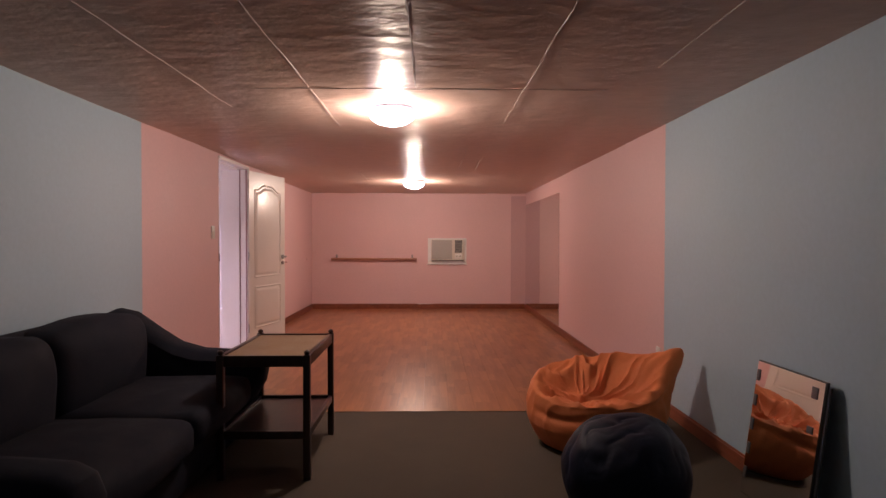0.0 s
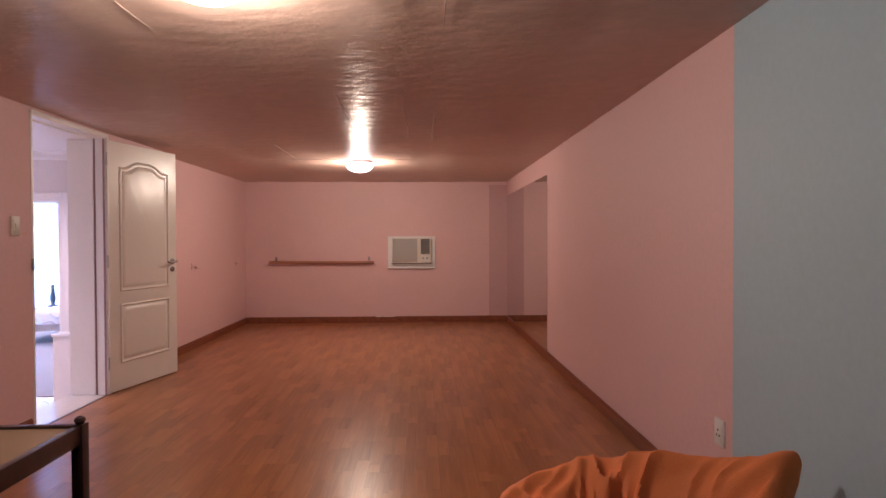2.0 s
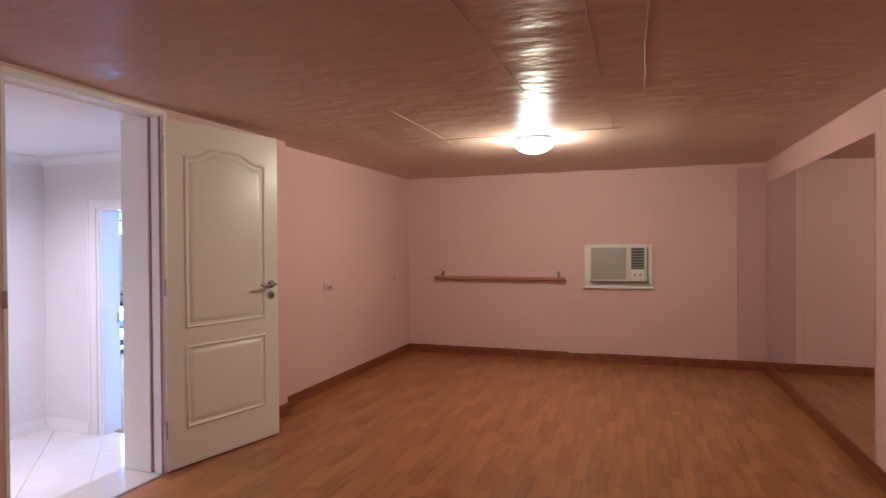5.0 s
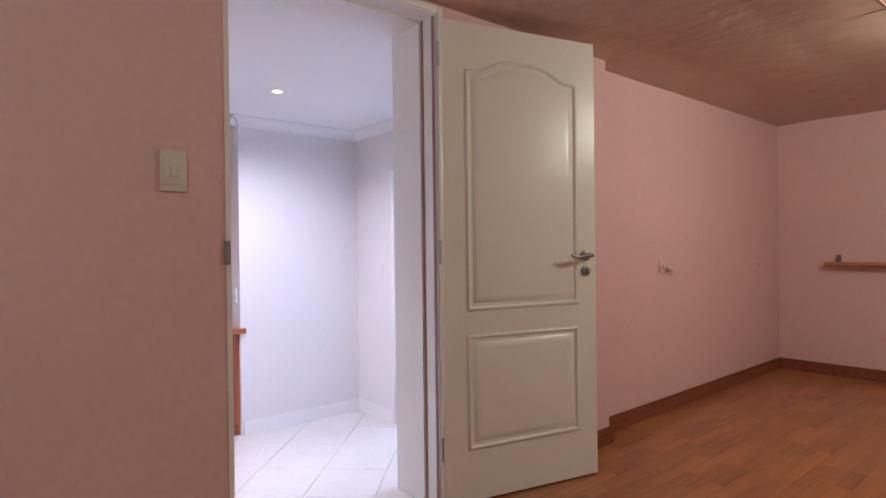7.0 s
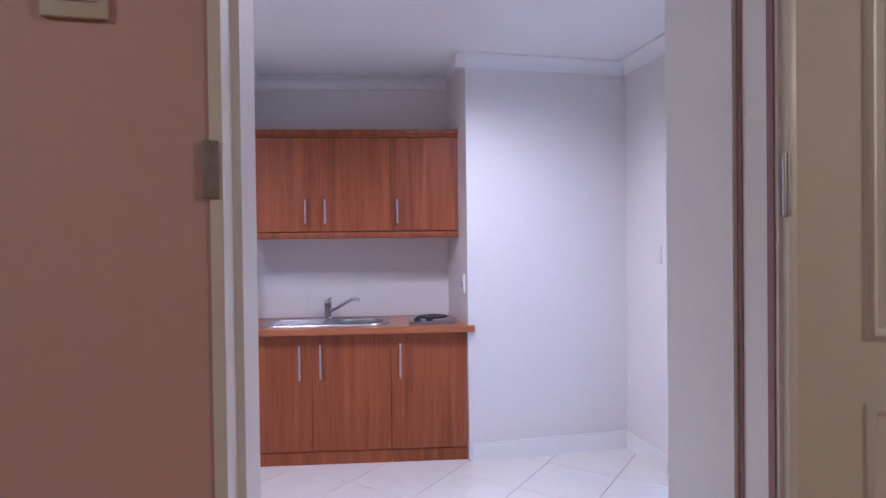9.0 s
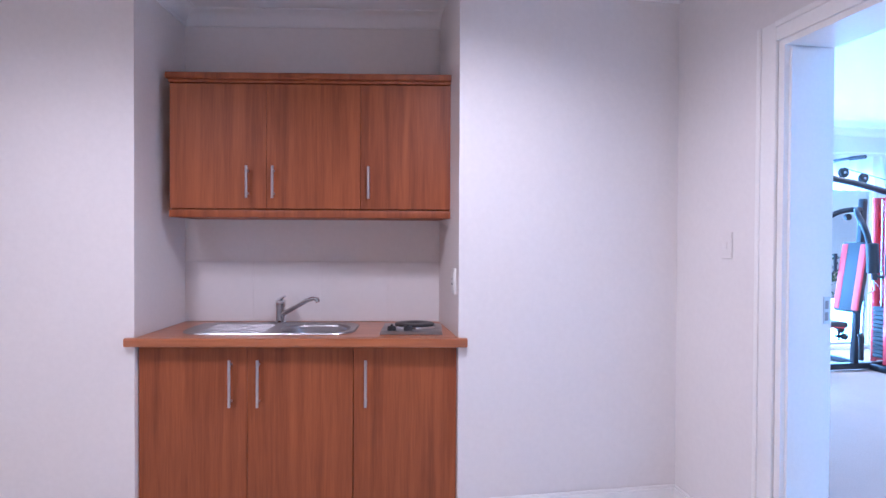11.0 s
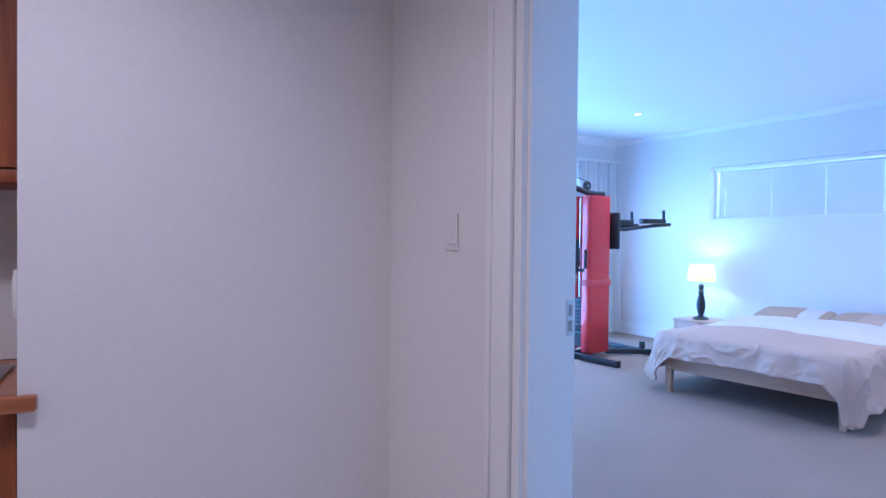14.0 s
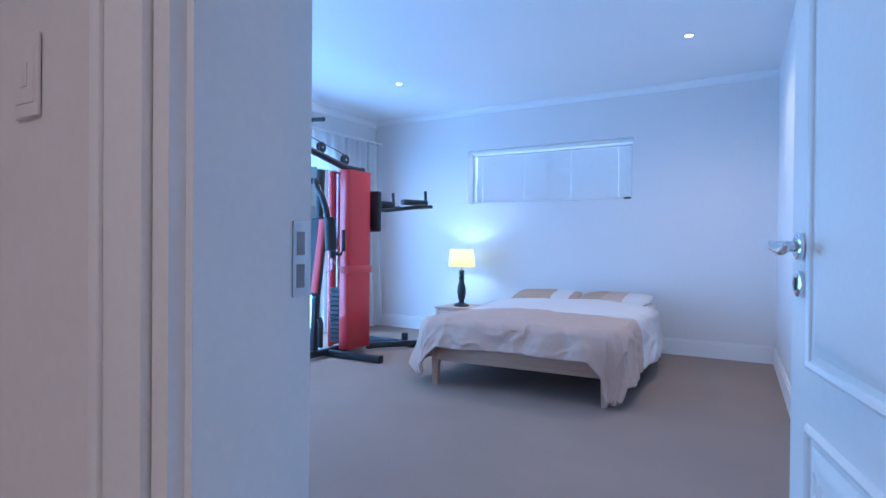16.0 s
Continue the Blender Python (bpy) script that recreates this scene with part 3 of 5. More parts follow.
def door_leaf(name, m, label, width=0.812, height=2.032, z0=0.01, metal=CHROME, handle_z=1.045):
    d = thing(name, m, label, "door", kind="structure")
    x0, x1, p0, p1, p2, p3 = 0.125, width - 0.115, z0 + 0.225, z0 + 0.70, z0 + 0.815, z0 + 1.845
    part("leaf", B(0, width, -0.019, 0.019, z0, z0 + height, bevel=0.002, seg=1), GLOSS_WHITE, d, smooth=False)
    for side in (-1, 1):
        moulded_panel(d, x0, x1, p0, p1, 0.0, side)
        moulded_panel(d, x0, x1, p2, p3 - 0.02, 0.062, side)
        lever(d, width - 0.062, handle_z, side, metal)
    for hz in (0.20, 1.02, 1.84):
        part("hinge", tube(bmesh.new(), [(-0.006, -0.021, hz), (-0.006, -0.021, hz + 0.10)], 0.007, 10), STEEL, d)
    part("latch_plate", B(width, width + 0.002, -0.011, 0.011, handle_z - 0.12, handle_z + 0.10), STEEL, d)
    return d


def turned_leaf(hx, hy, z, ex, ey, face):
    """Pose of a leaf from its hinge to its free end, the seen face lying on that line."""
    a = math.atan2(ey - hy, ex - hx)
    return Matrix.Translation((hx, hy, z)) @ Matrix.Rotation(a, 4, "Z") @ Matrix.Translation((0, face * 0.019, 0))


door_leaf("door_1", turned_leaf(-1.967, 6.343, 0, -1.765, 7.118, 1), "white painted moulded two-panel door standing wide open", metal=DARKMETAL)
door_leaf("door_2", turned_leaf(-3.135, 7.755, FL, -3.333, 8.535, -1), "white painted moulded two-panel bedroom door standing open")


def door_frame_1():
    f = thing("door_frame_1", pose(-1.98, D0, 0), "white painted frame of the lobby doorway with steel strike", "door frame", kind="structure")
    w, x0, x1 = D1 - D0, -0.284, 0.004
    part("jamb", boxes((x0, x1, -0.016, 0.0, 0.0, DH), (x0, x0 + 0.198, -0.001, 0.012, 0.006, DH - 0.012)), TRIM_WHITE, f)
    part("jamb", boxes((x0, x1, w, w + 0.03, 0.0, DH), (x0, x0 + 0.198, w - 0.012, w + 0.001, 0.006, DH - 0.012)), TRIM_WHITE, f)
    part("head", boxes((x0, x1, -0.016, w + 0.03, DH, DH + 0.028), (x0, x0 + 0.198, 0.0, w, DH - 0.012, DH + 0.001)), TRIM_WHITE, f)
    # dark strips paint the shaded gaps by the stop and the leaf
    for a0, a1 in ((x0 + 0.199, x0 + 0.209), (x1 - 0.020, x1 - 0.006)):
        part("gap_shade_strip", B(a0, a1, w - 0.0035, w + 0.001, 0.006, DH - 0.002), GAP_SHADE, f, "dusky brown strip painted as the shade in the frame's gap")
    part("architrave", boxes((x1 - 0.002, x1 + 0.012, w + 0.008, w + 0.034, 0.006, DH + 0.034), bevel=0.003), TRIM_WHITE, f)
    part("architrave", boxes((x1 - 0.002, x1 + 0.012, -0.018, w + 0.006, DH + 0.006, DH + 0.034), bevel=0.003), TRIM_WHITE, f)
    part("strike_plate", B(0.003, 0.0095, -0.024, -0.004, 1.045, 1.120, bevel=0.002), WORNSTEEL, f, "dull dark steel strike plate")


def door_frame_2():
    f = thing("door_frame_2", pose(P0, YB, FL), "white painted moulded frame of the bedroom doorway", "door frame", kind="structure")
    w, h = P1 - P0, PH - FL
    part("jamb", boxes((0.0, 0.028, -0.004, 0.204, 0.0, h - 0.028), (0.028, 0.040, 0.016, 0.150, 0.0, h - 0.04)), TRIM_WHITE, f)
    part("jamb", boxes((w - 0.028, w, -0.004, 0.204, 0.0, h - 0.028), (w - 0.04, w - 0.028, 0.016, 0.150, 0.0, h - 0.04)), TRIM_WHITE, f)
    part("head", boxes((0.0, w, -0.004, 0.204, h - 0.028, h)), TRIM_WHITE, f)

    def moulding(rows):
        bm = bmesh.new()
        for a0, a1, b0, b1, horizontal in rows:
            box(bm, a0, a1, -0.016, 0.0, b0, b1, bevel=0.003)
            if horizontal:
                box(bm, a0, a1, -0.022, -0.014, b1 - 0.022, b1, bevel=0.003)
            else:
                e0, e1 = (a0, a0 + 0.022) if a0 < 0.2 else (a1 - 0.022, a1)
                box(bm, e0, e1, -0.022, -0.014, b0, b1, bevel=0.003)
        return bm
    part("architrave", moulding([(-0.095, -0.002, 0.0, h + 0.065, False)]), TRIM_WHITE, f)
    part("architrave", moulding([(w + 0.002, w + 0.085, 0.0, h + 0.065, False)]), TRIM_WHITE, f)
    part("architrave", moulding([(-0.002, w + 0.002, h - 0.006, h + 0.065, True)]), TRIM_WHITE, f)
    part("strike_plate", boxes((0.0275, 0.0305, 0.170, 0.198, 0.972, 1.072), bevel=0.001), STEEL, f, "bright steel strike plate")
    part("strike_slot", boxes((0.030, 0.0312, 0.176, 0.190, 1.027, 1.058), (0.030, 0.0312, 0.176, 0.190, 0.984, 1.015)), DARKMETAL, f)


door_frame_1()
door_frame_2()

# ---------------------------------------------------------------- the large room


def dome_light(x, y):
    t = thing("ceiling_light", pose(x, y, CEIL - 0.006), "lit opal glass dome lamp under the ceiling lining", "ceiling lamp", "dome lamps")
    part("base", lathe(bmesh.new(), [(0.0, 0.0), (0.135, 0.0), (0.140, -0.006), (0.138, -0.022), (0.0, -0.022)]), WPLASTIC, t)
    dome = part("dome", lathe(bmesh.new(), [(0.132, -0.020), (0.150, -0.026), (0.148, -0.045), (0.128, -0.072), (0.092, -0.094), (0.05, -0.106), (0.0, -0.110)], 40), DOME, t, "glowing opal glass dome")
    dome.visible_shadow = False
    for k in range(3):
        a = k * 2.1 + 0.4
        part("clip", boxes((0.0, 0.012, -0.008, 0.008, -0.034, -0.014), bevel=0.002), CHROME, t).matrix_basis = Matrix.Rotation(a, 4, "Z") @ Matrix.Translation((0.145, 0, 0))
    return t


first = dome_light(-0.145, 3.52)
copy_thing(first, pose(-0.155, 8.12, CEIL - 0.006))


def air_conditioner():
    t = thing("air_conditioner", pose(0.03, YN - 0.001, 0.81), "ivory window air conditioner in a white wall frame", "air conditioner")
    w, h = 0.705, 0.48
    part("wall_frame", boxes((0, w, -0.02, 0, 0.045, 0.075), (0, w, -0.02, 0, h - 0.03, h), (0, 0.06, -0.02, 0, 0.075, h - 0.03), (w - 0.05, w, -0.02, 0, 0.075, h - 0.03)), WPLASTIC, t, "white painted timber frame")
    part("sill", B(-0.02, w + 0.02, -0.045, 0, 0.0, 0.012, bevel=0.003), WPLASTIC, t)
    part("backing", B(0.0, w, -0.004, 0, 0.012, 0.045), WPLASTIC, t)
    body = part("body", boxes((0.062, 0.652, -0.075, -0.001, 0.082, 0.455), bevel=0.008), PLASTIC, t, "ivory plastic front")
    part("intake_panel", boxes((0.075, 0.44, -0.080, -0.074, 0.105, 0.445), bevel=0.002), GREYPLASTIC, t, "grey intake grille")
    for k in range(16):
        part("grille_slat", B(0.08, 0.435, -0.0835, -0.0795, 0.115 + k * 0.0205, 0.124 + k * 0.0205), GREYPLASTIC, t)
    part("outlet", B(0.492, 0.622, -0.077, -0.073, 0.215, 0.44), GREYDARK, t, "dark air outlet")
    for k in range(7):
        part("louvre", boxes((0.496, 0.618, -0.084, -0.0765, 0.228 + k * 0.030, 0.234 + k * 0.030)), GREYPLASTIC, t)
    part("control_panel", B(0.492, 0.622, -0.078, -0.074, 0.10, 0.20, bevel=0.001), WPLASTIC, t)
    for kx in (0.528, 0.586):
        part("knob", tube(bmesh.new(), [(kx, -0.076, 0.155), (kx, -0.093, 0.155)], [0.016, 0.013], 16), GREYPLASTIC, t)
    part("drip_edge", B(0.062, 0.652, -0.079, -0.002, 0.072, 0.083), GREYDARK, t)
    part("cord", tube(bmesh.new(), bow((0.65, -0.03, 0.10), (0.71, -0.045, 0.05), (0.712, -0.025, 0.016)), 0.005, 8), PLASTIC, t)


def wall_rail():
    t = thing("wall_rail", pose(-1.714, YN - 0.001, 0.912), "varnished wooden wall rail on two brackets", "rail")
    part("rail", tube(bmesh.new(), [(0, -0.075, 0), (0.02, -0.075, 0), (1.52, -0.075, -0.004), (1.544, -0.075, -0.004)], [0.016, 0.02, 0.02, 0.016], 16), BARWOOD, t)
    for x in (0.085, 1.46):
        part("bracket", tube(bmesh.new(), [(x, 0, 0.045), (x, -0.02, 0.045), (x, -0.06, 0.03), (x, -0.075, 0.012)], 0.008, 8), DARKMETAL, t)
        part("bracket_plate", B(x - 0.016, x + 0.016, -0.005, 0, 0.02, 0.075, bevel=0.002), DARKMETAL, t)


def wall_plate(name, m, w, h, label, rocker=True, category="switch", material=PLASTIC):
    """A plate in the local xz plane, facing local -y."""
    t = thing(name, m, label, category)
    part("plate", B(0, w, -0.009, 0, 0, h, bevel=0.003), material, t)
    part("inner_plate", B(w * 0.12, w * 0.88, -0.012, -0.008, h * 0.16, h * 0.84, bevel=0.002), material, t)
    if rocker:
        part("rocker", B(w * 0.36, w * 0.64, -0.0155, -0.011, h * 0.36, h * 0.64, bevel=0.0015), material, t)
    else:
        for k in range(3):
            a = k * 2.09 + math.pi / 2
            x, z = w / 2 + math.cos(a) * w * 0.16, h * 0.46 + math.sin(a) * h * 0.13
            part("socket_hole", tube(bmesh.new(), [(x, -0.0115, z), (x, -0.0128, z)], 0.005, 10), BLACKPLASTIC, t)
    return t


air_conditioner()
wall_rail()
wall_plate("light_switch", Matrix.Translation((XW + 0.001, 5.272, 1.267)) @ Matrix.Rotation(radians(90), 4, "Z"), 0.076, 0.122, "ivory rocker light switch beside the doorway")
wall_plate("wall_socket", Matrix.Translation((-2.079, 8.27, 0.905)) @ Matrix.Rotation(radians(90), 4, "Z"), 0.075, 0.075, "pale pink overpainted wall socket", False, "socket", PINK)
wall_plate("aerial_socket", Matrix.Translation((-2.079, 9.80, 0.885)) @ Matrix.Rotation(radians(90), 4, "Z"), 0.06, 0.06, "pale overpainted small wall outlet", False, "socket", PINK)
wall_plate("power_socket", Matrix.Translation((XE - 0.001, 4.11, 0.345)) @ Matrix.Rotation(radians(-90), 4, "Z"), 0.075, 0.115, "white wall socket low on the pink wall", False, "socket", WPLASTIC)
plug = thing("plug", pose(-2.068, 8.36, 0.93), "small pale plug with a short hook", "plug")
part("body", tube(bmesh.new(), [(-0.011, 0, 0), (0.02, 0, 0), (0.03, 0.0, -0.004)], [0.018, 0.018, 0.008], 12), PINK, plug)
part("cable", tube(bmesh.new(), bow((0.028, 0, -0.004), (0.05, 0.02, -0.02), (0.02, 0.07, -0.012)), 0.004, 8), PINK, plug)

mirror = thing("wall_mirror", pose(XE - 0.001, 7.47, 0.096), "tall frameless mirror panels screwed to the pink wall", "mirror")
for a, b in ((0.0, 1.385), (1.388, 2.775)):
    part("mirror_panel", B(-0.006, 0, a, b, 0, 1.80, bevel=0.001, seg=1), MIRROR, mirror)


def sofa():
    t = thing("sofa", pose(-1.955, 1.48, 0.004), "dark charcoal upholstered two-seater sofa with sloping arms", "sofa")
    L = 2.07

    def pad(x0, x1, y0, y1, z0, z1, r, puff=0.02, seedv=0):
        bm = B(x0, x1, y0, y1, z0, z1, bevel=r, seg=4)
        bmesh.ops.subdivide_edges(bm, edges=[e for e in bm.edges if e.calc_length() > 0.2], cuts=5, use_grid_fill=True)
        c = Vector(((x0 + x1) / 2, (y0 + y1) / 2, (z0 + z1) / 2))
        for v in bm.verts:
            d = v.co - c
            f = (1 - (d.x / (x1 - x0) * 2) ** 2) * (1 - (d.y / (y1 - y0) * 2) ** 2)
            g = (1 - (d.z / (z1 - z0) * 2) ** 2) * (1 - (d.y / (y1 - y0) * 2) ** 2)
            v.co.z += puff * max(f, 0) * (1 if d.z > 0 else 0)
            v.co.x += puff * max(g, 0) * (1 if d.x > 0 else 0)
            v.co += Vector((1, 1, 1)) * noise.noise(v.co * 6 + Vector((seedv, 0, 0))) * 0.008
        return bm
    part("base", pad(0.05, 0.90, 0.05, L - 0.05, 0.05, 0.27, 0.03), SOFA, t)
    for k in range(2):
        y0 = 0.20 + k * (L - 0.40) / 2
        part("seat_cushion", pad(0.22, 0.965, y0 + 0.004, y0 + (L - 0.40) / 2 - 0.004, 0.25, 0.425, 0.055, 0.035, k), SOFA, t)
        part("back_cushion", pad(0.05, 0.34, y0 + 0.004, y0 + (L - 0.40) / 2 - 0.004, 0.36, 0.80, 0.08, 0.05, k + 5), SOFA, t)
    part("backrest", pad(0.0, 0.16, 0.04, L - 0.04, 0.08, 0.79, 0.07), SOFA, t)
    for y0 in (0.0, L - 0.23):
        bm = bmesh.new()
        prof = [(0.0, 0.05), (0.0, 0.70), (0.03, 0.79), (0.10, 0.822), (0.20, 0.80), (0.34, 0.70), (0.48, 0.61), (0.62, 0.57), (0.80, 0.56), (0.93, 0.55), (1.00, 0.515), (1.03, 0.44), (1.015, 0.36), (0.97, 0.28), (0.92, 0.18), (0.89, 0.05)]
        n = 8
        rows = []
        for k in range(n + 1):
            s = k / n
            sh = 1 - 0.10 * abs(2 * s - 1) ** 4
            rows.append([bm.verts.new((x * (1 if x < 0.5 else 0.5 / x + (1 - 0.5 / x) * sh), y0 + 0.23 * s, 0.05 + (z - 0.05) * (sh if z > 0.4 else 1))) for x, z in prof])
        for r0, r1 in zip(rows, rows[1:]):
            for i in range(len(prof)):
                bm.faces.new((r0[i], r0[(i + 1) % len(prof)], r1[(i + 1) % len(prof)], r1[i]))
        bm.faces.new(rows[0]), bm.faces.new(rows[-1][::-1])
        part("arm", bm, SOFA, t)
    for x in (0.08, 0.84):
        for y in (0.08, L - 0.08):
            part("foot", tube(bmesh.new(), [(x, y, 0), (x, y, 0.055)], [0.02, 0.026], 12), BLACKPLASTIC, t)


def side_table():
    t = thing("side_table", pose(-1.005, 2.785, 0.004), "dark wooden trolley table with tan inset top and lower shelf", "side table")
    w, d, h = 0.485, 0.735, 0.655
    for x in (0, w - 0.036):
        for y in (0, d - 0.036):
            leg = part("leg", B(x, x + 0.036, y, y + 0.036, 0, h, bevel=0.003), DARKWOOD, t)
            part("knob", lathe(bmesh.new(), [(0.0, h), (0.013, h), (0.013, h + 0.004), (0.017, h + 0.010), (0.014, h + 0.019), (0.006, h + 0.024), (0.0, h + 0.025)], 16, x + 0.018, y + 0.018), DARKWOOD, leg)
    for r in ((0.036, w - 0.036, 0.006, 0.030), (0.036, w - 0.036, d - 0.030, d - 0.006)):
        part("rail", B(*r, h - 0.062, h - 0.004, bevel=0.002), DARKWOOD, t)
        part("shelf_rail", B(*r, 0.215, 0.255, bevel=0.002), DARKWOOD, t)
    for r in ((0.006, 0.030, 0.036, d - 0.036), (w - 0.030, w - 0.006, 0.036, d - 0.036)):
        part("rail", B(*r, h - 0.062, h - 0.004, bevel=0.002), DARKWOOD, t)
        part("shelf_rail", B(*r, 0.215, 0.255, bevel=0.002), DARKWOOD, t)
    part("top_panel", B(0.028, w - 0.028, 0.028, d - 0.028, h - 0.024, h - 0.012), TANTOP, t, "worn tan inset top")
    part("shelf", B(0.028, w - 0.028, 0.028, d - 0.028, 0.225, 0.240), DARKWOOD, t)


def blob(name, center, size, tip, material, folds, seedv, label, category):
    """A slumped bag: a flattened ball with a tip and gathered folds."""
    t = thing(name, pose(*center), label, category, "bean bags")
    bm = bmesh.new()
    bmesh.ops.create_icosphere(bm, subdivisions=6, radius=1)
    tipd = Vector(tip).normalized()
    for v in bm.verts:
        d = v.co.normalized()
        a = math.atan2(d.y, d.x)
        rr = 1 + 0.05 * noise.noise(d * 1.6 + Vector((seedv, 0, 0)))
        pull = max(0, d.dot(tipd)) ** 16
        e1 = tipd.cross(Vector((0, 1, 0.2))).normalized()
        e2 = tipd.cross(e1)
        phi, th = math.atan2(d.dot(e2), d.dot(e1)), math.acos(max(-1, min(1, d.dot(tipd))))
        wob = 0.35 * noise.noise(d * 2.5 + Vector((seedv, 7, 0)))
        c1 = 1 - abs(noise.noise((math.cos(phi + wob) * 1.7, math.sin(phi + wob) * 1.7, th * 0.45 + seedv))) * 2.0
        c2 = 1 - abs(noise.noise((math.cos(phi + wob) * 3.8, math.sin(phi + wob) * 3.8, th * 0.9 + seedv + 3))) * 2.2
        soft = noise.noise(d * 2.7 + Vector((0, seedv, 4)))
        rr += folds * (0.05 * soft - (0.085 * max(0, c1) ** 4 + 0.035 * max(0, c2) ** 4) * math.sin(th) * (0.3 + 0.7 * max(0, d.z + 0.5)))
        p = Vector((d.x * size[0], d.y * size[1], d.z * size[2])) * rr
        if d.z > 0.1:
            p.z -= size[2] * 0.22 * max(0, 0.75 - math.hypot(d.x + 0.1, d.y)) * d.z
        p += Vector(tip) * pull * 0.42
        p.z += size[2] * 0.80
        if p.z < 0.02:
            p.z = 0.02 * math.exp(min(0, p.z - 0.02) * 6) * 0 + 0.004 + 0.016 * max(0, min(1, (p.z + 0.3) / 0.32))
            p.x *= 0.97
            p.y *= 0.97
        v.co = p
    part("bag", bm, material, t)
    return t


def bean_bag():
    """A slumped bag: bulging sides, a sunken crumpled top inside a raised rim and one pulled-up corner."""
    t = thing("bean_bag", pose(1.13, 3.33, 0.006), "slumped orange cotton bean bag on the dark carpet", "bean bag", "bean bags")
    bm = bmesh.new()
    n, ns, nt = 200, 40, 44
    rings = []
    pinch = Vector((-0.10, -0.05))
    rows = [("side", i / ns) for i in range(ns)] + [("top", i / nt) for i in range(nt)]
    for kind, s in rows:
        ring = []
        for k in range(n):
            a = k * 2 * math.pi / n
            c, si = math.cos(a), math.sin(a)
            off = math.remainder(a - 0.10, 2 * math.pi)
            lobe = math.exp(-(off / (0.55 if off > 0 else 0.36)) ** 2)
            tip = math.exp(-((off + 0.02) / 0.15) ** 2)
            crest = math.exp(-((off - 0.75) / 0.5) ** 2)
            edge = Vector((0.395 * c, (0.29 if si > 0 else 0.31) * si)) * (1 + 0.03 * noise.noise((c * 1.5, si * 1.5, 3.0)))
            edge += Vector((0.105, 0.02)) * lobe + Vector((0.065, 0.0)) * tip
            rim = 0.385 + 0.085 * si - 0.03 * max(0, -c) + 0.118 * lobe + 0.055 * tip + 0.035 * crest + 0.012 * noise.noise((c * 2.2, si * 2.2, 8.0))
            if kind == "side":
                z = rim * s
                foot = 0.80 - 0.22 * lobe
                bulge = foot + (1 - foot) * min(1, s / (0.45 + 0.5 * lobe)) ** (0.6 + 0.3 * lobe) + 0.07 * math.sin(math.pi * min(1, s * 1.02)) * (1 - 0.8 * lobe)
                soft = noise.noise((c * 2.0, si * 2.0, s * 2.2 + 5))
                tuck = math.exp(-((s - 0.80 + 0.10 * math.sin(a * 2 + 0.4)) / 0.07) ** 2) * max(0, math.sin(a - 3.3)) ** 0.5 if math.sin(a - 3.3) > 0 else 0.0
                pleat = noise.noise((c * 3.4 + s, si * 3.4, s * 1.2 + 1))
                grow = bulge + (0.035 * soft + 0.05 * math.exp(-(pleat / 0.12) ** 2) * 0.5) * min(1, s * 2) - 0.055 * tuck
                p = edge * grow
                z += 0.012 * soft * s
            else:
                q = 1 - (1 - s) ** 1.0
                p = edge.lerp(pinch, q)
                sink = rim - 0.255 - 0.05 * max(0, si)
                z = rim + 0.012 * math.sin(math.pi * min(1, q * 6)) - sink * (0.5 - 0.5 * math.cos(math.pi * min(1, q * 1.35))) ** 0.9
                wob = a + 0.5 * noise.noise((p.x * 4, p.y * 4, 1.0))
                v1 = noise.noise((math.cos(wob) * 2.0, math.sin(wob) * 2.0, q * 0.8 + 4))
                v2 = noise.noise((math.cos(wob) * 4.2, math.sin(wob) * 4.2, q * 1.6 + 9))
                body = math.sin(math.pi * min(1, q * 1.08)) ** 0.7 if q < 0.92 else 0.0
                z += body * (0.045 * math.exp(-(v1 / 0.13) ** 2) + 0.026 * math.exp(-(v2 / 0.12) ** 2) - 0.018)
                z += (0.018 * noise.noise((p.x * 9, p.y * 9, 2.0)) + 0.008 * noise.noise((p.x * 22, p.y * 22, 5.0))) * min(1, q * 4)
            ring.append(bm.verts.new((p.x, p.y, max(0.0, z))))
        rings.append(ring)
    for r0, r1 in zip(rings, rings[1:]):
        for k in range(n):
            bm.faces.new((r0[k], r0[(k + 1) % n], r1[(k + 1) % n], r1[k]))
    bm.faces.new(rings[-1])
    bm.faces.new(rings[0])
    for _ in range(1):
        bmesh.ops.smooth_vert(bm, verts=[v for r in rings[1:] for v in r], factor=0.4, use_axis_x=True, use_axis_y=True, use_axis_z=True)
    part("bag", bm, ORANGE, t)


sofa()
side_table()
bean_bag()
blob("bean_bag_small", (1.0, 2.40, 0.004), (0.285, 0.285, 0.258), (0.02, 0.01, 0.03), BLACKVINYL, 0.4, 4.1, "small round black vinyl bean bag", "bean bag")


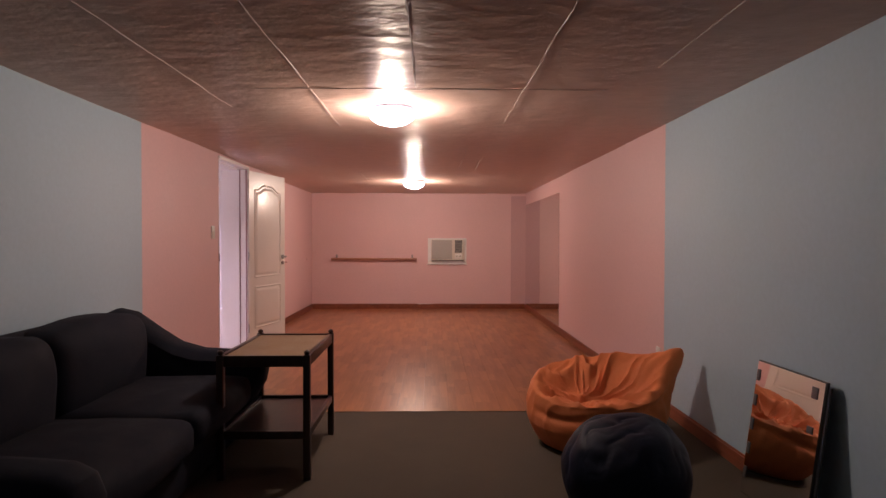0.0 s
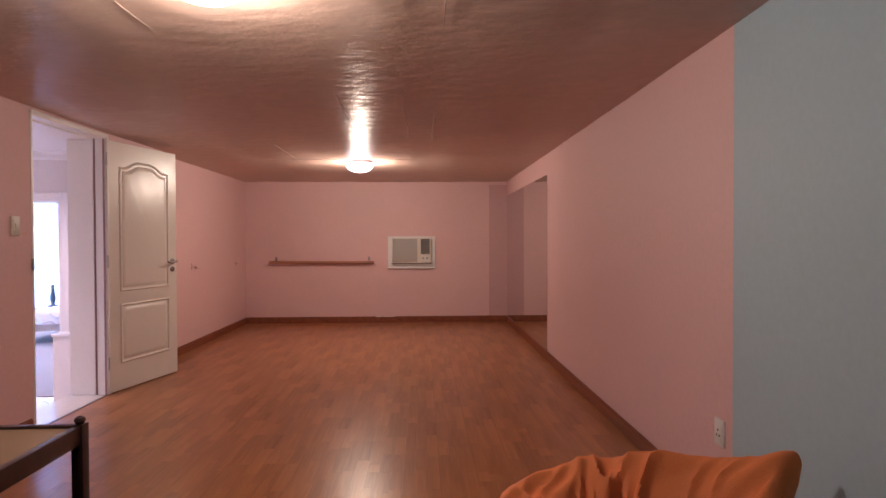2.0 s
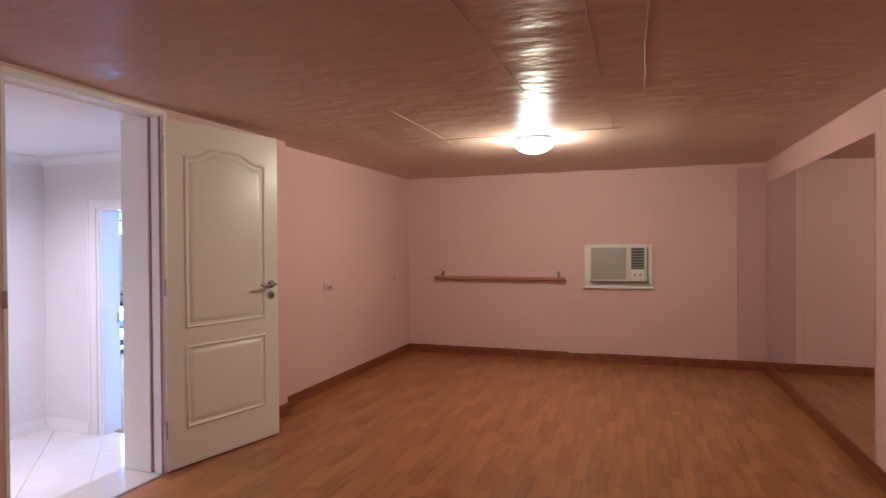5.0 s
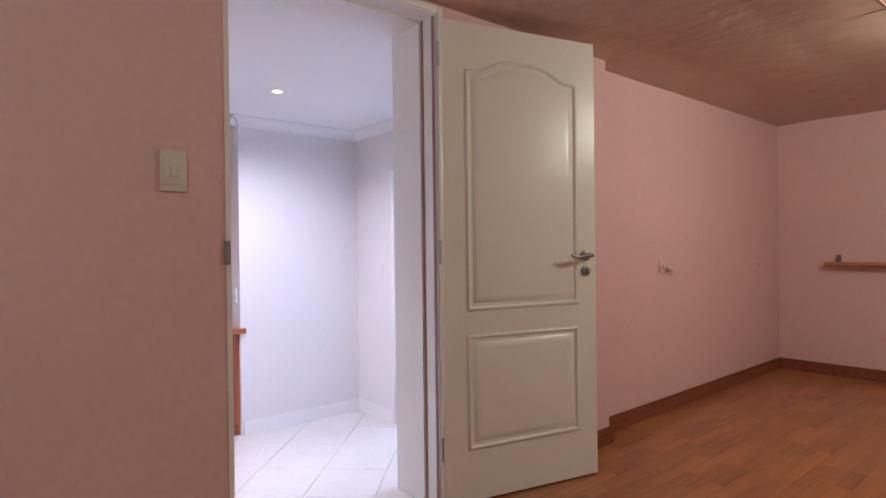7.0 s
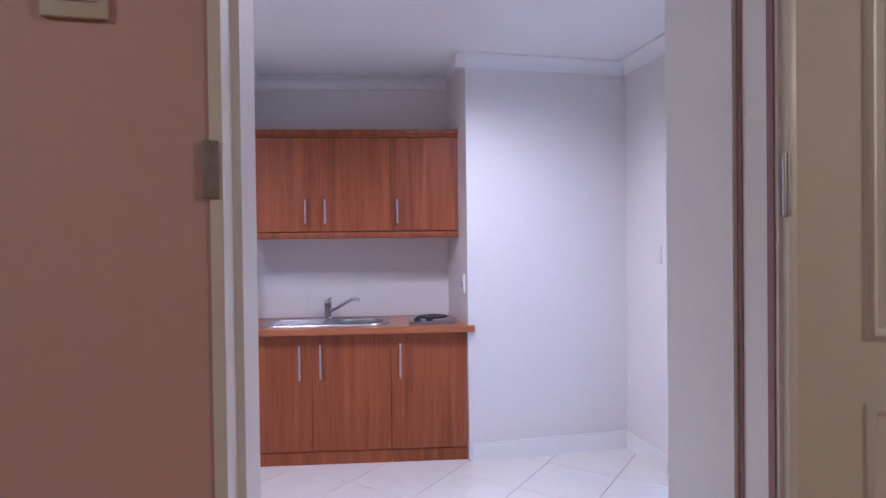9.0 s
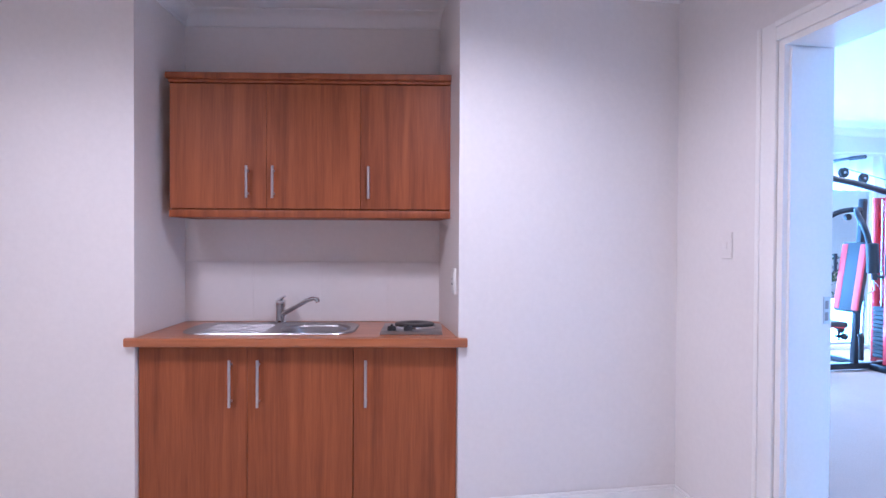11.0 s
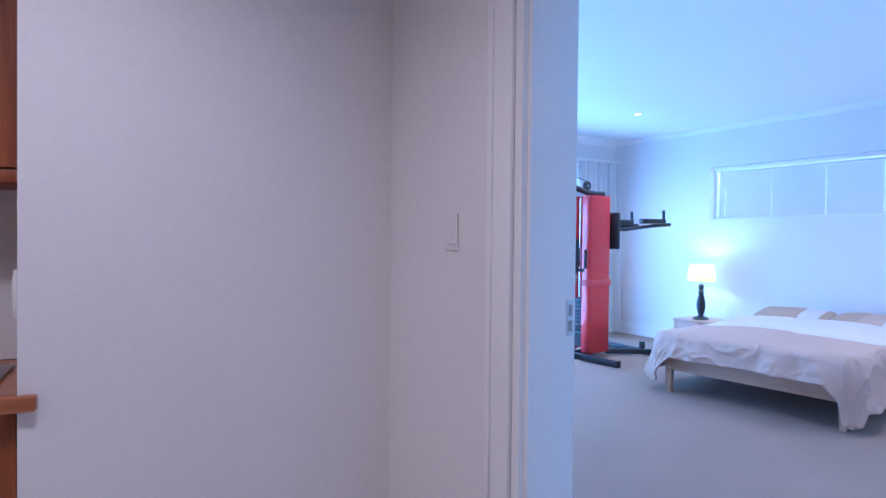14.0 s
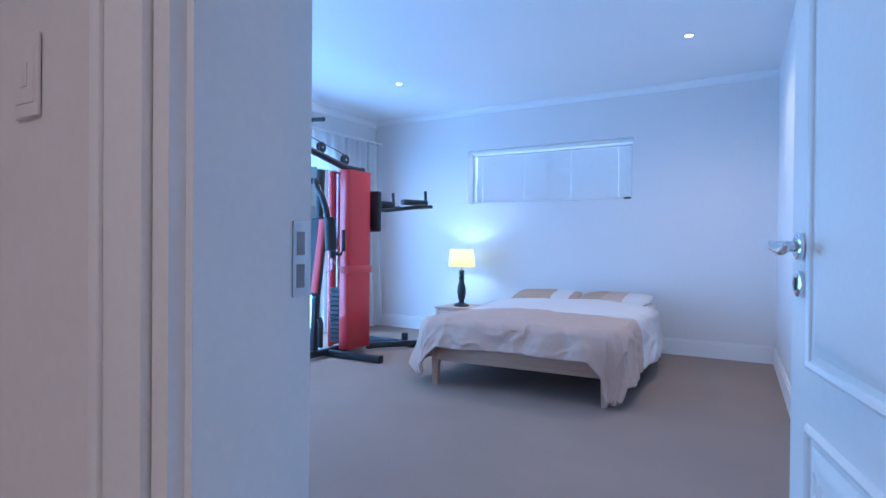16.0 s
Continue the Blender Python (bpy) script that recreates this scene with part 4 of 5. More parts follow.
def leaning_mirror():
    a = math.atan2(-0.45, 0.02)
    m = Matrix.Translation((1.660, 2.63, 0.006)) @ Matrix.Rotation(a, 4, "Z") @ Matrix.Rotation(radians(-8), 4, "X")
    t = thing("leaning_mirror", m, "unframed mirror panel with clips leaning against the wall", "mirror")
    w, h = 0.47, 0.665
    part("backing", B(0, w, 0, 0.012, 0, h, bevel=0.002), BLACKPLASTIC, t, "dark backing board")
    part("glass", B(0.006, w - 0.006, -0.005, -0.001, 0.006, h - 0.006), MIRROR, t)
    for z in (0.08, 0.20, 0.32, 0.44, 0.565):
        part("clip", B(0.012, 0.034, -0.0085, -0.0045, z, z + 0.055, bevel=0.001), GREYDARK, t)
    for z in (0.46, 0.58):
        part("clip", B(w - 0.075, w - 0.04, -0.0085, -0.0045, z - (0.03 if z < 0.5 else 0), z + (0.0 if z < 0.5 else 0.05), bevel=0.001), GREYDARK, t)
    part("stay", B(w - 0.03, w + 0.012, 0.006, 0.016, 0.0, h - 0.02), BLACKPLASTIC, t)


leaning_mirror()

# ---------------------------------------------------------------- kitchenette


def bar_handle(parent, y, z0, z1, x):
    h = part("handle", tube(bmesh.new(), [(x + 0.032, y, z0), (x + 0.032, y, z1)], 0.006, 12), STEEL, parent, "slim brushed steel bar handle")
    for z in (z0 + 0.022, z1 - 0.022):
        part("post", tube(bmesh.new(), [(x, y, z), (x + 0.032, y, z)], 0.0045, 10), STEEL, h)


def base_cabinet(y0, y1, doors, label):
    t = thing("base_cabinet", ASKEW @ pose(-5.09, y0, FL), label, "cabinet", "base cabinets")
    w, x1, h = y1 - y0, 0.492, 0.795
    part("body", boxes((0.0, x1 - 0.02, 0, 0.016, 0.08, h), (0.0, x1 - 0.02, w - 0.016, w, 0.08, h), (0.0, x1 - 0.02, 0.016, w - 0.016, 0.08, 0.096), (0, 0.012, 0.016, w - 0.016, 0.096, h)), SAPELE, t)
    part("plinth", B(x1 - 0.03, x1 - 0.008, 0.0, w, 0.0, 0.078), SAPELE, t)
    for a, b, hy in doors:
        d = part("door", B(x1 - 0.018, x1, a - y0 + 0.0007, b - y0 - 0.0007, 0.084, h - 0.006, bevel=0.001, seg=1), SAPELE, t)
        bar_handle(d, hy - y0, 0.525, 0.735, x1)
    return t


base_cabinet(5.158, 6.045, ((5.158, 5.605, 5.540), (5.605, 6.045, 5.655)), "cherry veneer sink cabinet with two doors")
base_cabinet(6.047, 6.480, ((6.047, 6.478, 6.100),), "cherry veneer single-door cabinet under the hob")


def wall_cabinet():
    t = thing("wall_cabinet", ASKEW @ pose(-5.098, 5.206, 1.02), "cherry veneer wall cabinet with three doors and cornice", "cabinet")
    w, x1, h = 1.270, 0.312, 0.678
    part("body", boxes((0, x1 - 0.02, 0, 0.016, 0.03, h - 0.03), (0, x1 - 0.02, w - 0.016, w, 0.03, h - 0.03), (0, x1 - 0.02, 0.016, w - 0.016, 0.03, 0.046), (0, x1 - 0.02, 0.016, w - 0.016, h - 0.05, h - 0.03), (0, 0.01, 0.016, w - 0.016, 0.046, h - 0.05)), SAPELE, t)
    part("cornice", boxes((0, x1 + 0.006, -0.004, w + 0.004, h - 0.034, h - 0.018), (0, x1 + 0.018, -0.012, w + 0.006, h - 0.018, h + 0.012), bevel=0.004), SAPELE, t)
    part("pelmet", boxes((0.0, x1 + 0.004, 0.0, w, 0.0, 0.036), bevel=0.003), SAPELE, t)
    for a, b, hy in ((0.002, 0.428, 0.348), (0.4290, 0.846, 0.462), (0.8475, w - 0.002, 0.884)):
        d = part("door", B(x1 - 0.019, x1, a, b, 0.042, h - 0.038, bevel=0.0015, seg=1), SAPELE, t)
        bar_handle(d, hy, 0.092, 0.245, x1)


wall_cabinet()
top = tagged(part("worktop", box(boxes((-5.098, -4.585, 5.158, 5.690, FL + 0.797, FL + 0.836), (-5.098, -4.585, 6.010, 6.480, FL + 0.797, FL + 0.836), (-5.098, -4.98, 5.690, 6.010, FL + 0.797, FL + 0.836), (-4.68, -4.585, 5.690, 6.010, FL + 0.797, FL + 0.836)), -4.585, -4.545, 5.118, 6.522, FL + 0.797, FL + 0.836, bevel=0.006), COUNTER, None), "oiled cherry wood worktop over the kitchenette cabinets", "worktop")
top.matrix_basis = ASKEW
TOPZ = FL + 0.836


def sink():
    t = thing("sink", ASKEW @ pose(-4.83, 5.66, TOPZ), "stainless steel inset sink with drainer", "sink")

    def rounded(x, y, r, n=8):
        pts = []
        for cx, cy, a0 in ((x - r, y - r, 0), (-x + r, y - r, 90), (-x + r, -y + r, 180), (x - r, -y + r, 270)):
            for k in range(n + 1):
                a = radians(a0 + 90 * k / n)
                pts.append((cx + r * math.cos(a), cy + r * math.sin(a)))
        return pts
    bm = bmesh.new()
    oval = [(x, y + 0.19) for x, y in rounded(0.145, 0.155, 0.12)]
    loops = [[bm.verts.new((x, y, z)) for x, y in pts] for pts, z in ((rounded(0.185, 0.375, 0.11), 0.001), (rounded(0.181, 0.371, 0.107), 0.008), (rounded(0.170, 0.360, 0.10), 0.004), (oval, 0.0035))]
    for a, b in zip(loops, loops[1:]):
        for k in range(len(a)):
            bm.faces.new((a[k], a[(k + 1) % len(a)], b[(k + 1) % len(a)], b[k]))
    part("rim", bm, SINKSTEEL, t)
    bm = bmesh.new()
    loops = [[bm.verts.new((x * f, 0.19 + (y - 0.19) * f, z)) for x, y in oval] for f, z in ((1.0, 0.0035), (0.97, 0.0), (0.945, -0.012), (0.90, -0.11), (0.80, -0.138), (0.3, -0.145))]
    for a, b in zip(loops, loops[1:]):
        for k in range(len(a)):
            bm.faces.new((a[k], a[(k + 1) % len(a)], b[(k + 1) % len(a)], b[k]))
    bm.faces.new(loops[-1])
    part("bowl", bm, SINKSTEEL, t)
    part("drain", lathe(bmesh.new(), [(0.0, 0.0), (0.03, 0.0), (0.034, -0.002)], 20, 0.0, 0.19), DARKMETAL, t).location = (0, 0, -0.142)
    for k in range(6):
        x = -0.10 + k * 0.04
        part("drainer_rib", tube(bmesh.new(), [(x, -0.29, 0.0035), (x, -0.28, 0.0045), (x, -0.03, 0.0045), (x, -0.02, 0.0035)], 0.0035, 8), SINKSTEEL, t)


def tap():
    t = thing("tap", ASKEW @ pose(-5.01, 5.645, TOPZ + 0.004), "chrome lever mixer tap behind the sink", "tap")
    part("body", lathe(bmesh.new(), [(0.0, 0.0), (0.030, 0.0), (0.030, 0.006), (0.023, 0.012), (0.022, 0.085), (0.025, 0.092), (0.024, 0.118), (0.012, 0.128), (0.0, 0.129)], 24), CHROME, t)
    part("spout", tube(bmesh.new(), [(0.01, 0.01, 0.045), (0.06, 0.075, 0.085), (0.105, 0.145, 0.128), (0.120, 0.178, 0.140), (0.130, 0.198, 0.138), (0.134, 0.203, 0.124)], [0.012, 0.0115, 0.011, 0.0105, 0.011, 0.011], 14), CHROME, t)
    part("lever", tube(bmesh.new(), [(0.0, 0.0, 0.122), (0.018, 0.01, 0.134), (0.045, 0.03, 0.142)], [0.008, 0.0075, 0.005], 10), CHROME, t)


def hob():
    t = thing("hob", ASKEW @ pose(-4.80, 6.285, TOPZ), "small steel hob with one solid hotplate and knobs", "hob")
    part("tray", boxes((-0.15, 0.15, -0.135, 0.135, 0.0, 0.012), bevel=0.005), SINKSTEEL, t)
    part("tray_front", boxes((0.075, 0.148, -0.132, 0.132, 0.011, 0.016), bevel=0.002), SINKSTEEL, t)
    part("hotplate_ring", lathe(bmesh.new(), [(0.0, 0.012), (0.098, 0.012), (0.096, 0.020), (0.0, 0.020)], 32, -0.045, 0.01), CHROME, t)
    part("hotplate", lathe(bmesh.new(), [(0.0, 0.018), (0.090, 0.018), (0.090, 0.027), (0.084, 0.030), (0.035, 0.030), (0.03, 0.027), (0.0, 0.027)], 32, -0.045, 0.01), BLACKPLASTIC, t, "black solid hotplate")
    for y in (-0.085, -0.015):
        k = part("knob", lathe(bmesh.new(), [(0.0, 0.016), (0.020, 0.016), (0.018, 0.034), (0.014, 0.037), (0.0, 0.037)], 18, 0.112, y), BLACKPLASTIC, t)
        part("grip", B(0.096, 0.128, y - 0.004, y + 0.004, 0.036, 0.045, bevel=0.001), BLACKPLASTIC, k)


splash = thing("wall_splashback", ASKEW, "off-white glazed splashback tiles above the worktop", "tiles", kind="structure")
tile_data = None
for k in range(4):
    if tile_data is None:
        tile_ob = part("tile", B(-5.0985, -5.0955, 0.0002, 0.3298, TOPZ + 0.002, TOPZ + 0.322, bevel=0.0006, seg=1), SPLASH, splash, smooth=False)
        tile_data = tile_ob.data
    else:
        tile_ob = new("tile", tile_data)
        tile_ob.parent = splash
    tile_ob.location = (0, 5.160 + k * 0.33, 0)


sink()
tap()
hob()
wall_plate("niche_socket", Matrix.Translation((-4.70, 6.4835, 0.665)), 0.075, 0.12, "white wall socket beside the hob", False, "socket", WPLASTIC)
wall_plate("bedroom_switch", Matrix.Translation((-4.235, YB - 0.001, 0.845)), 0.075, 0.118, "off-white light switch beside the bedroom doorway", True, "switch", WHITE_WALL).matrix_basis @= Matrix.Diagonal((0.85, 0.55, 0.92, 1))


def downlight(x, y, z):
    t = thing("downlight", pose(x, y, z), "small lit recessed ceiling downlight", "downlight", "downlights")
    part("ring", lathe(bmesh.new(), [(0.030, -0.0005), (0.043, -0.0005), (0.043, -0.003), (0.036, -0.006), (0.030, -0.004)], 28), WPLASTIC, t)
    part("lens", lathe(bmesh.new(), [(0.0, -0.002), (0.030, -0.002)], 24), LED, t, "glowing lens").visible_shadow = False
    return t


d0 = downlight(-3.70, 6.42, LC)
# the last two, at y 9.4 in the bedroom, are added out of view
for p in ((-3.70, 4.75, LC), (-6.63, 11.79, BC), (-3.99, 11.79, BC), (-6.63, 9.4, BC), (-3.99, 9.4, BC)):
    copy_thing(d0, pose(*p))

# ---------------------------------------------------------------- bedroom


def high_window():
    t = thing("window_1", pose(WX0, 13.09, WZ0), "high white window closed off by a venetian blind", "window", kind="structure")
    w, h = WX1 - WX0, WZ1 - WZ0
    part("window_frame", boxes((0, w, 0.12, 0.17, 0, 0.045), (0, w, 0.12, 0.17, h - 0.045, h), (0, 0.028, 0.12, 0.17, 0.045, h - 0.045), (w - 0.045, w, 0.12, 0.17, 0.045, h - 0.045), (w / 2 - 0.012, w / 2 + 0.012, 0.12, 0.17, 0.045, h - 0.07)), TRIM_WHITE, t)
    for a, b in ((0.028, w / 2 - 0.02), (w / 2 + 0.02, w - 0.045)):
        part("pane", B(a, b, 0.142, 0.147, 0.045, h - 0.045), GLASS, t).visible_shadow = False
    part("window_sill", B(0, w, -0.006, 0.12, 0.0, 0.008), TRIM_WHITE, t)
    b = thing("venetian_blind", pose(WX0, 13.09, WZ0), "pale grey venetian blind with slats closed", "blind")
    part("headrail", boxes((0.03, w - 0.01, 0.035, 0.075, h - 0.045, h - 0.008), bevel=0.003), TRIM_WHITE, b)
    part("bottom_rail", boxes((0.055, w - 0.02, 0.045, 0.068, 0.014, 0.028), bevel=0.003), TRIM_WHITE, b)
    n = 24
    data = None
    for k in range(n):
        z = 0.038 + k * (h - 0.112) / (n - 1)
        if data is None:
            bm = bmesh.new()
            holes = (0.16, 0.68, 1.22, 1.72)
            for s in range(4):
                u0, u1 = -0.0125 + s * 0.00625, -0.0125 + (s + 1) * 0.00625
                ends = [0.093, w - 0.02]
                if s == 2:
                    ends = [0.093] + [e for x in holes for e in (x - 0.005, x + 0.005)] + [w - 0.02]
                for xa, xb in zip(ends[::2], ends[1::2]):
                    q = [bm.verts.new((x, u * 0.42, u * 0.92 + 0.0012 * math.cos(u * 120))) for x, u in ((xa, u0), (xb, u0), (xb, u1), (xa, u1))]
                    bm.faces.new(q)
            ob = part("slat", bm, SLAT, b)
            data = ob.data
        else:
            ob = new("slat", data)
            ob.parent = b
        ob.matrix_basis = Matrix.Translation((0, 0.056, z))
    for x in (0.16, 0.68, 1.22, 1.72):
        if x < w - 0.05:
            part("ladder_cord", tube(bmesh.new(), [(x, 0.050, 0.025), (x, 0.050, h - 0.045)], 0.0010, 6), LINEN_WHITE, b)
    part("cord_weight", B(w - 0.10, w - 0.03, 0.03, 0.045, 0.012, 0.030, bevel=0.003), BLACKPLASTIC, b)


def garden_door():
    t = thing("window_2", pose(-8.0, GY0, FL), "white framed glazed sliding door to the garden", "window", kind="structure")
    w, h = GY1 - GY0, GH - FL
    rows = [(-0.03, 0.03, 0, w, 0, 0.05), (-0.03, 0.03, 0, w, h - 0.05, h), (-0.03, 0.03, 0, 0.05, 0.05, h - 0.05), (-0.03, 0.03, w - 0.05, w, 0.05, h - 0.05), (-0.03, 0.03, w / 2 - 0.03, w / 2 + 0.03, 0.05, h - 0.05)]
    part("window_frame", boxes(*rows, bevel=0.003), TRIM_WHITE, t)
    for a, b in ((0.05, w / 2 - 0.03), (w / 2 + 0.03, w - 0.05)):
        part("pane", B(-0.003, 0.003, a, b, 0.05, h - 0.05), GLASS, t).visible_shadow = False


def curtain(y0, y1, x, z0, z1, folds, flare, name, label):
    bm = bmesh.new()
    n, rows = folds * 10, 16
    grid = []
    for j in range(rows + 1):
        s = j / rows
        row = []
        for k in range(n + 1):
            u = k / n
            a = u * folds * 2 * math.pi
            amp = (0.030 + 0.03 * s) * (0.7 + 0.5 * noise.noise((u * 5, s * 1.2, 3)))
            yy = y0 + (y1 - y0) * u + (u - 0.5) * flare * s ** 2 + 0.02 * math.sin(a * 0.5 + s * 2)
            row.append(bm.verts.new((x + amp * math.sin(a) + 0.04 * s * s, yy, z1 + (z0 - z1) * s)))
        grid.append(row)
    for r0, r1 in zip(grid, grid[1:]):
        for k in range(n):
            bm.faces.new((r0[k], r0[k + 1], r1[k + 1], r1[k]))
    c = thing(name, pose(0, 0, 0), label, "curtain", "bedroom curtains")
    part("cloth", bm, CURTAIN, c)
    return c


high_window()
garden_door()
curtain(12.28, 12.98, -7.80, FL + 0.03, 1.93, 7, 0.16, "curtain", "sheer white curtain gathered beside the glazed door")
curtain(7.90, 8.45, -7.80, FL + 0.03, 1.93, 6, 0.10, "curtain", "sheer white curtain gathered beside the glazed door")
curtain(8.45, 12.28, -7.82, 1.52, 1.93, 24, 0.0, "valance", "short sheer white valance above the glazed door")
rod = thing("curtain_rod", pose(-7.80, 7.85, 1.955), "white curtain rod on brackets", "curtain rod")
part("rod", tube(bmesh.new(), [(0, 0, 0), (0, 5.16, 0)], 0.012, 12), TRIM_WHITE, rod)
for y in (0.1, 2.6, 5.06):
    part("bracket", B(-0.12, 0.0, y - 0.01, y + 0.01, -0.02, 0.02, bevel=0.003), TRIM_WHITE, rod)
for y in (-0.02, 5.18):
    part("finial", lathe(bmesh.new(), [(0.0, -0.022), (0.016, -0.014), (0.022, 0.0), (0.016, 0.014), (0.0, 0.022)], 14, 0.0, y), TRIM_WHITE, rod)


# the bed stands a little askew to the wall
TURNED = Matrix.Translation((-5.60, 10.80, 0)) @ Matrix.Rotation(radians(2.6), 4, "Z") @ Matrix.Translation((5.60, -10.80, 0))


def bed():
    X0, X1, Y0, Y1 = -5.61, -4.31, 10.80, 12.90
    t = thing("bed", TURNED @ pose(X0, Y0, FL + 0.004), "double bed with pale pine frame and rumpled beige duvet", "bed")
    w, l = X1 - X0, Y1 - Y0
    for x in (0.0, w - 0.055):
        for y in (0.0, l - 0.06):
            bm = bmesh.new()
            a, b2 = [(x + 0.008, y + 0.008), (x + 0.047, y + 0.008), (x + 0.047, y + 0.047), (x + 0.008, y + 0.047)], [(x, y), (x + 0.055, y), (x + 0.055, y + 0.055), (x, y + 0.055)]
            lo, hi = [bm.verts.new((*p, 0)) for p in a], [bm.verts.new((*p, 0.30)) for p in b2]
            for k in range(4):
                bm.faces.new((lo[k], lo[(k + 1) % 4], hi[(k + 1) % 4], hi[k]))
            bm.faces.new(lo), bm.faces.new(hi)
            part("leg", bm, PINE, t)
    part("foot_rail", B(0.055, w - 0.055, 0.004, 0.030, 0.185, 0.295, bevel=0.003), PINE, t)
    part("head_rail", B(0.055, w - 0.055, l - 0.04, l - 0.014, 0.185, 0.295, bevel=0.003), PINE, t)
    for x in (0.004, w - 0.030):
        part("side_rail", B(x, x + 0.026, 0.055, l - 0.06, 0.185, 0.295, bevel=0.003), PINE, t)
    for k in range(10):
        part("slat", B(0.03, w - 0.03, 0.10 + k * 0.2, 0.17 + k * 0.2, 0.27, 0.29), PINE, t)
    part("mattress", B(0.01, w - 0.01, 0.02, l - 0.01, 0.292, 0.475, bevel=0.05, seg=4), MATTRESS, t)
    return t


def duvet():
    X0, X1, Y0, Y1 = -5.61, -4.31, 10.80, 12.42
    t = thing("duvet", TURNED, "rumpled beige and white striped duvet hanging over the bed", "duvet")
    zt = FL + 0.51
    bm = bmesh.new()
    nu, nv = 150, 130
    side, foot = 0.40, 0.35
    W, L = X1 - X0, Y1 - Y0
    grid = []
    for j in range(nv + 1):
        v = -foot + (L + foot) * j / nv       # along the bed, from the foot's hem
        row = []
        for i in range(nu + 1):
            u = -side + (W + 2 * side) * i / nu
            du, dv = max(0, -u, u - W), max(0, -v)
            drop = math.hypot(du, dv)
            r = 0.07
            ang = min(drop / r, math.pi / 2)
            out = r * math.sin(ang)
            down = r * (1 - math.cos(ang)) + max(0, drop - r * math.pi / 2)
            sx = (1 if u > W else -1) * (du / drop if drop else 0)
            sy = -(dv / drop if drop else 0)
            x = X0 + min(max(u, 0), W) + sx * out
            y = Y0 + max(v, 0) + sy * out
            hang = max(0, drop - 0.06)
            along = v if du > dv else u
            wave = math.sin(along * 8 + 3.5 * noise.noise((along * 2, 0, 1))) * 0.014 * min(1, hang * 5)
            corner = min(du, dv)
            spread = 1 - 0.85 * min(1, corner / 0.10)
            x += sx * (wave + hang * (0.16 if u > W else 0.30) * spread)
            y += sy * (wave + hang * 0.12 * spread)
            down = min(down + corner * (1.5 if u > W else 0.8), 0.455 if u > W else 0.42)
            # the hem by the foot rides up in the middle
            if dv > 0 and du == 0:
                mid = max(0, min(1, min(u, W - u) / 0.10))
                down *= 1 - 0.36 * mid
            n = noise.noise((x * 2.6, y * 2.6, 0.2)) * 0.014 + noise.noise((x * 8, y * 6, 2.0)) * 0.004 + noise.noise((x * 16, y * 5, 6.0)) * 0.002
            fold = -0.020 * math.exp(-((v - 0.62 - 0.05 * math.sin(u * 2.2)) / 0.035) ** 2) - 0.016 * math.exp(-((v - 0.98 - 0.03 * math.sin(u * 3)) / 0.03) ** 2)
            crown = 0.035 * (1 - (min(max(u, 0), W) / W * 2 - 1) ** 2) * min(1, max(v, 0) * 3)
            r1 = math.exp(-(noise.noise((u * 4.5 + v * 2, v * 2.4 - u * 1.5, 3.3)) / 0.10) ** 2) * 0.009
            r2 = math.exp(-(noise.noise((u * 9 - v * 3, v * 7, 7.7)) / 0.14) ** 2) * 0.005
            n += (r1 + r2) * 0.28
            x += sx * (r1 + r2) * 1.4
            y += sy * (r1 + r2) * 1.4
            z = zt + n + fold * (1 if drop == 0 else 0) + crown - down
            x += noise.noise((y * 6, z * 3, 5)) * 0.035 * min(1, hang * 6)
            y += noise.noise((x * 6, z * 3, 9)) * 0.035 * min(1, hang * 6)
            row.append(bm.verts.new((x, y, max(z, FL + 0.03))))
        grid.append(row)
    split = next(j for j in range(nv + 1) if -foot + (L + foot) * j / nv > 0.66)
    place = [[v.co.copy() for v in r] for r in grid]
    bm.free()
    for name, rows, m_, lb in (("cover", place[:split + 1], LINEN, "beige foot end"), ("white_band", place[split:], LINEN_WHITE, "white upper half")):
        bm = bmesh.new()
        g = [[bm.verts.new(c) for c in r] for r in rows]
        for r0, r1 in zip(g, g[1:]):
            for k in range(nu):
                bm.faces.new((r0[k], r0[k + 1], r1[k + 1], r1[k]))
        ob = part(name, bm, m_, t, lb)
        sol = ob.modifiers.new("thickness", "SOLIDIFY")
        sol.thickness, sol.offset = 0.014, -1


duvet_bed = bed()
duvet()
sheet = tagged(part("bed_sheet", B(-5.615, -4.305, 12.36, 12.885, FL + 0.40, FL + 0.502, bevel=0.035, seg=4), LINEN_WHITE, None), "white sheet turned back below the pillows", "sheet")
sheet.matrix_basis = TURNED


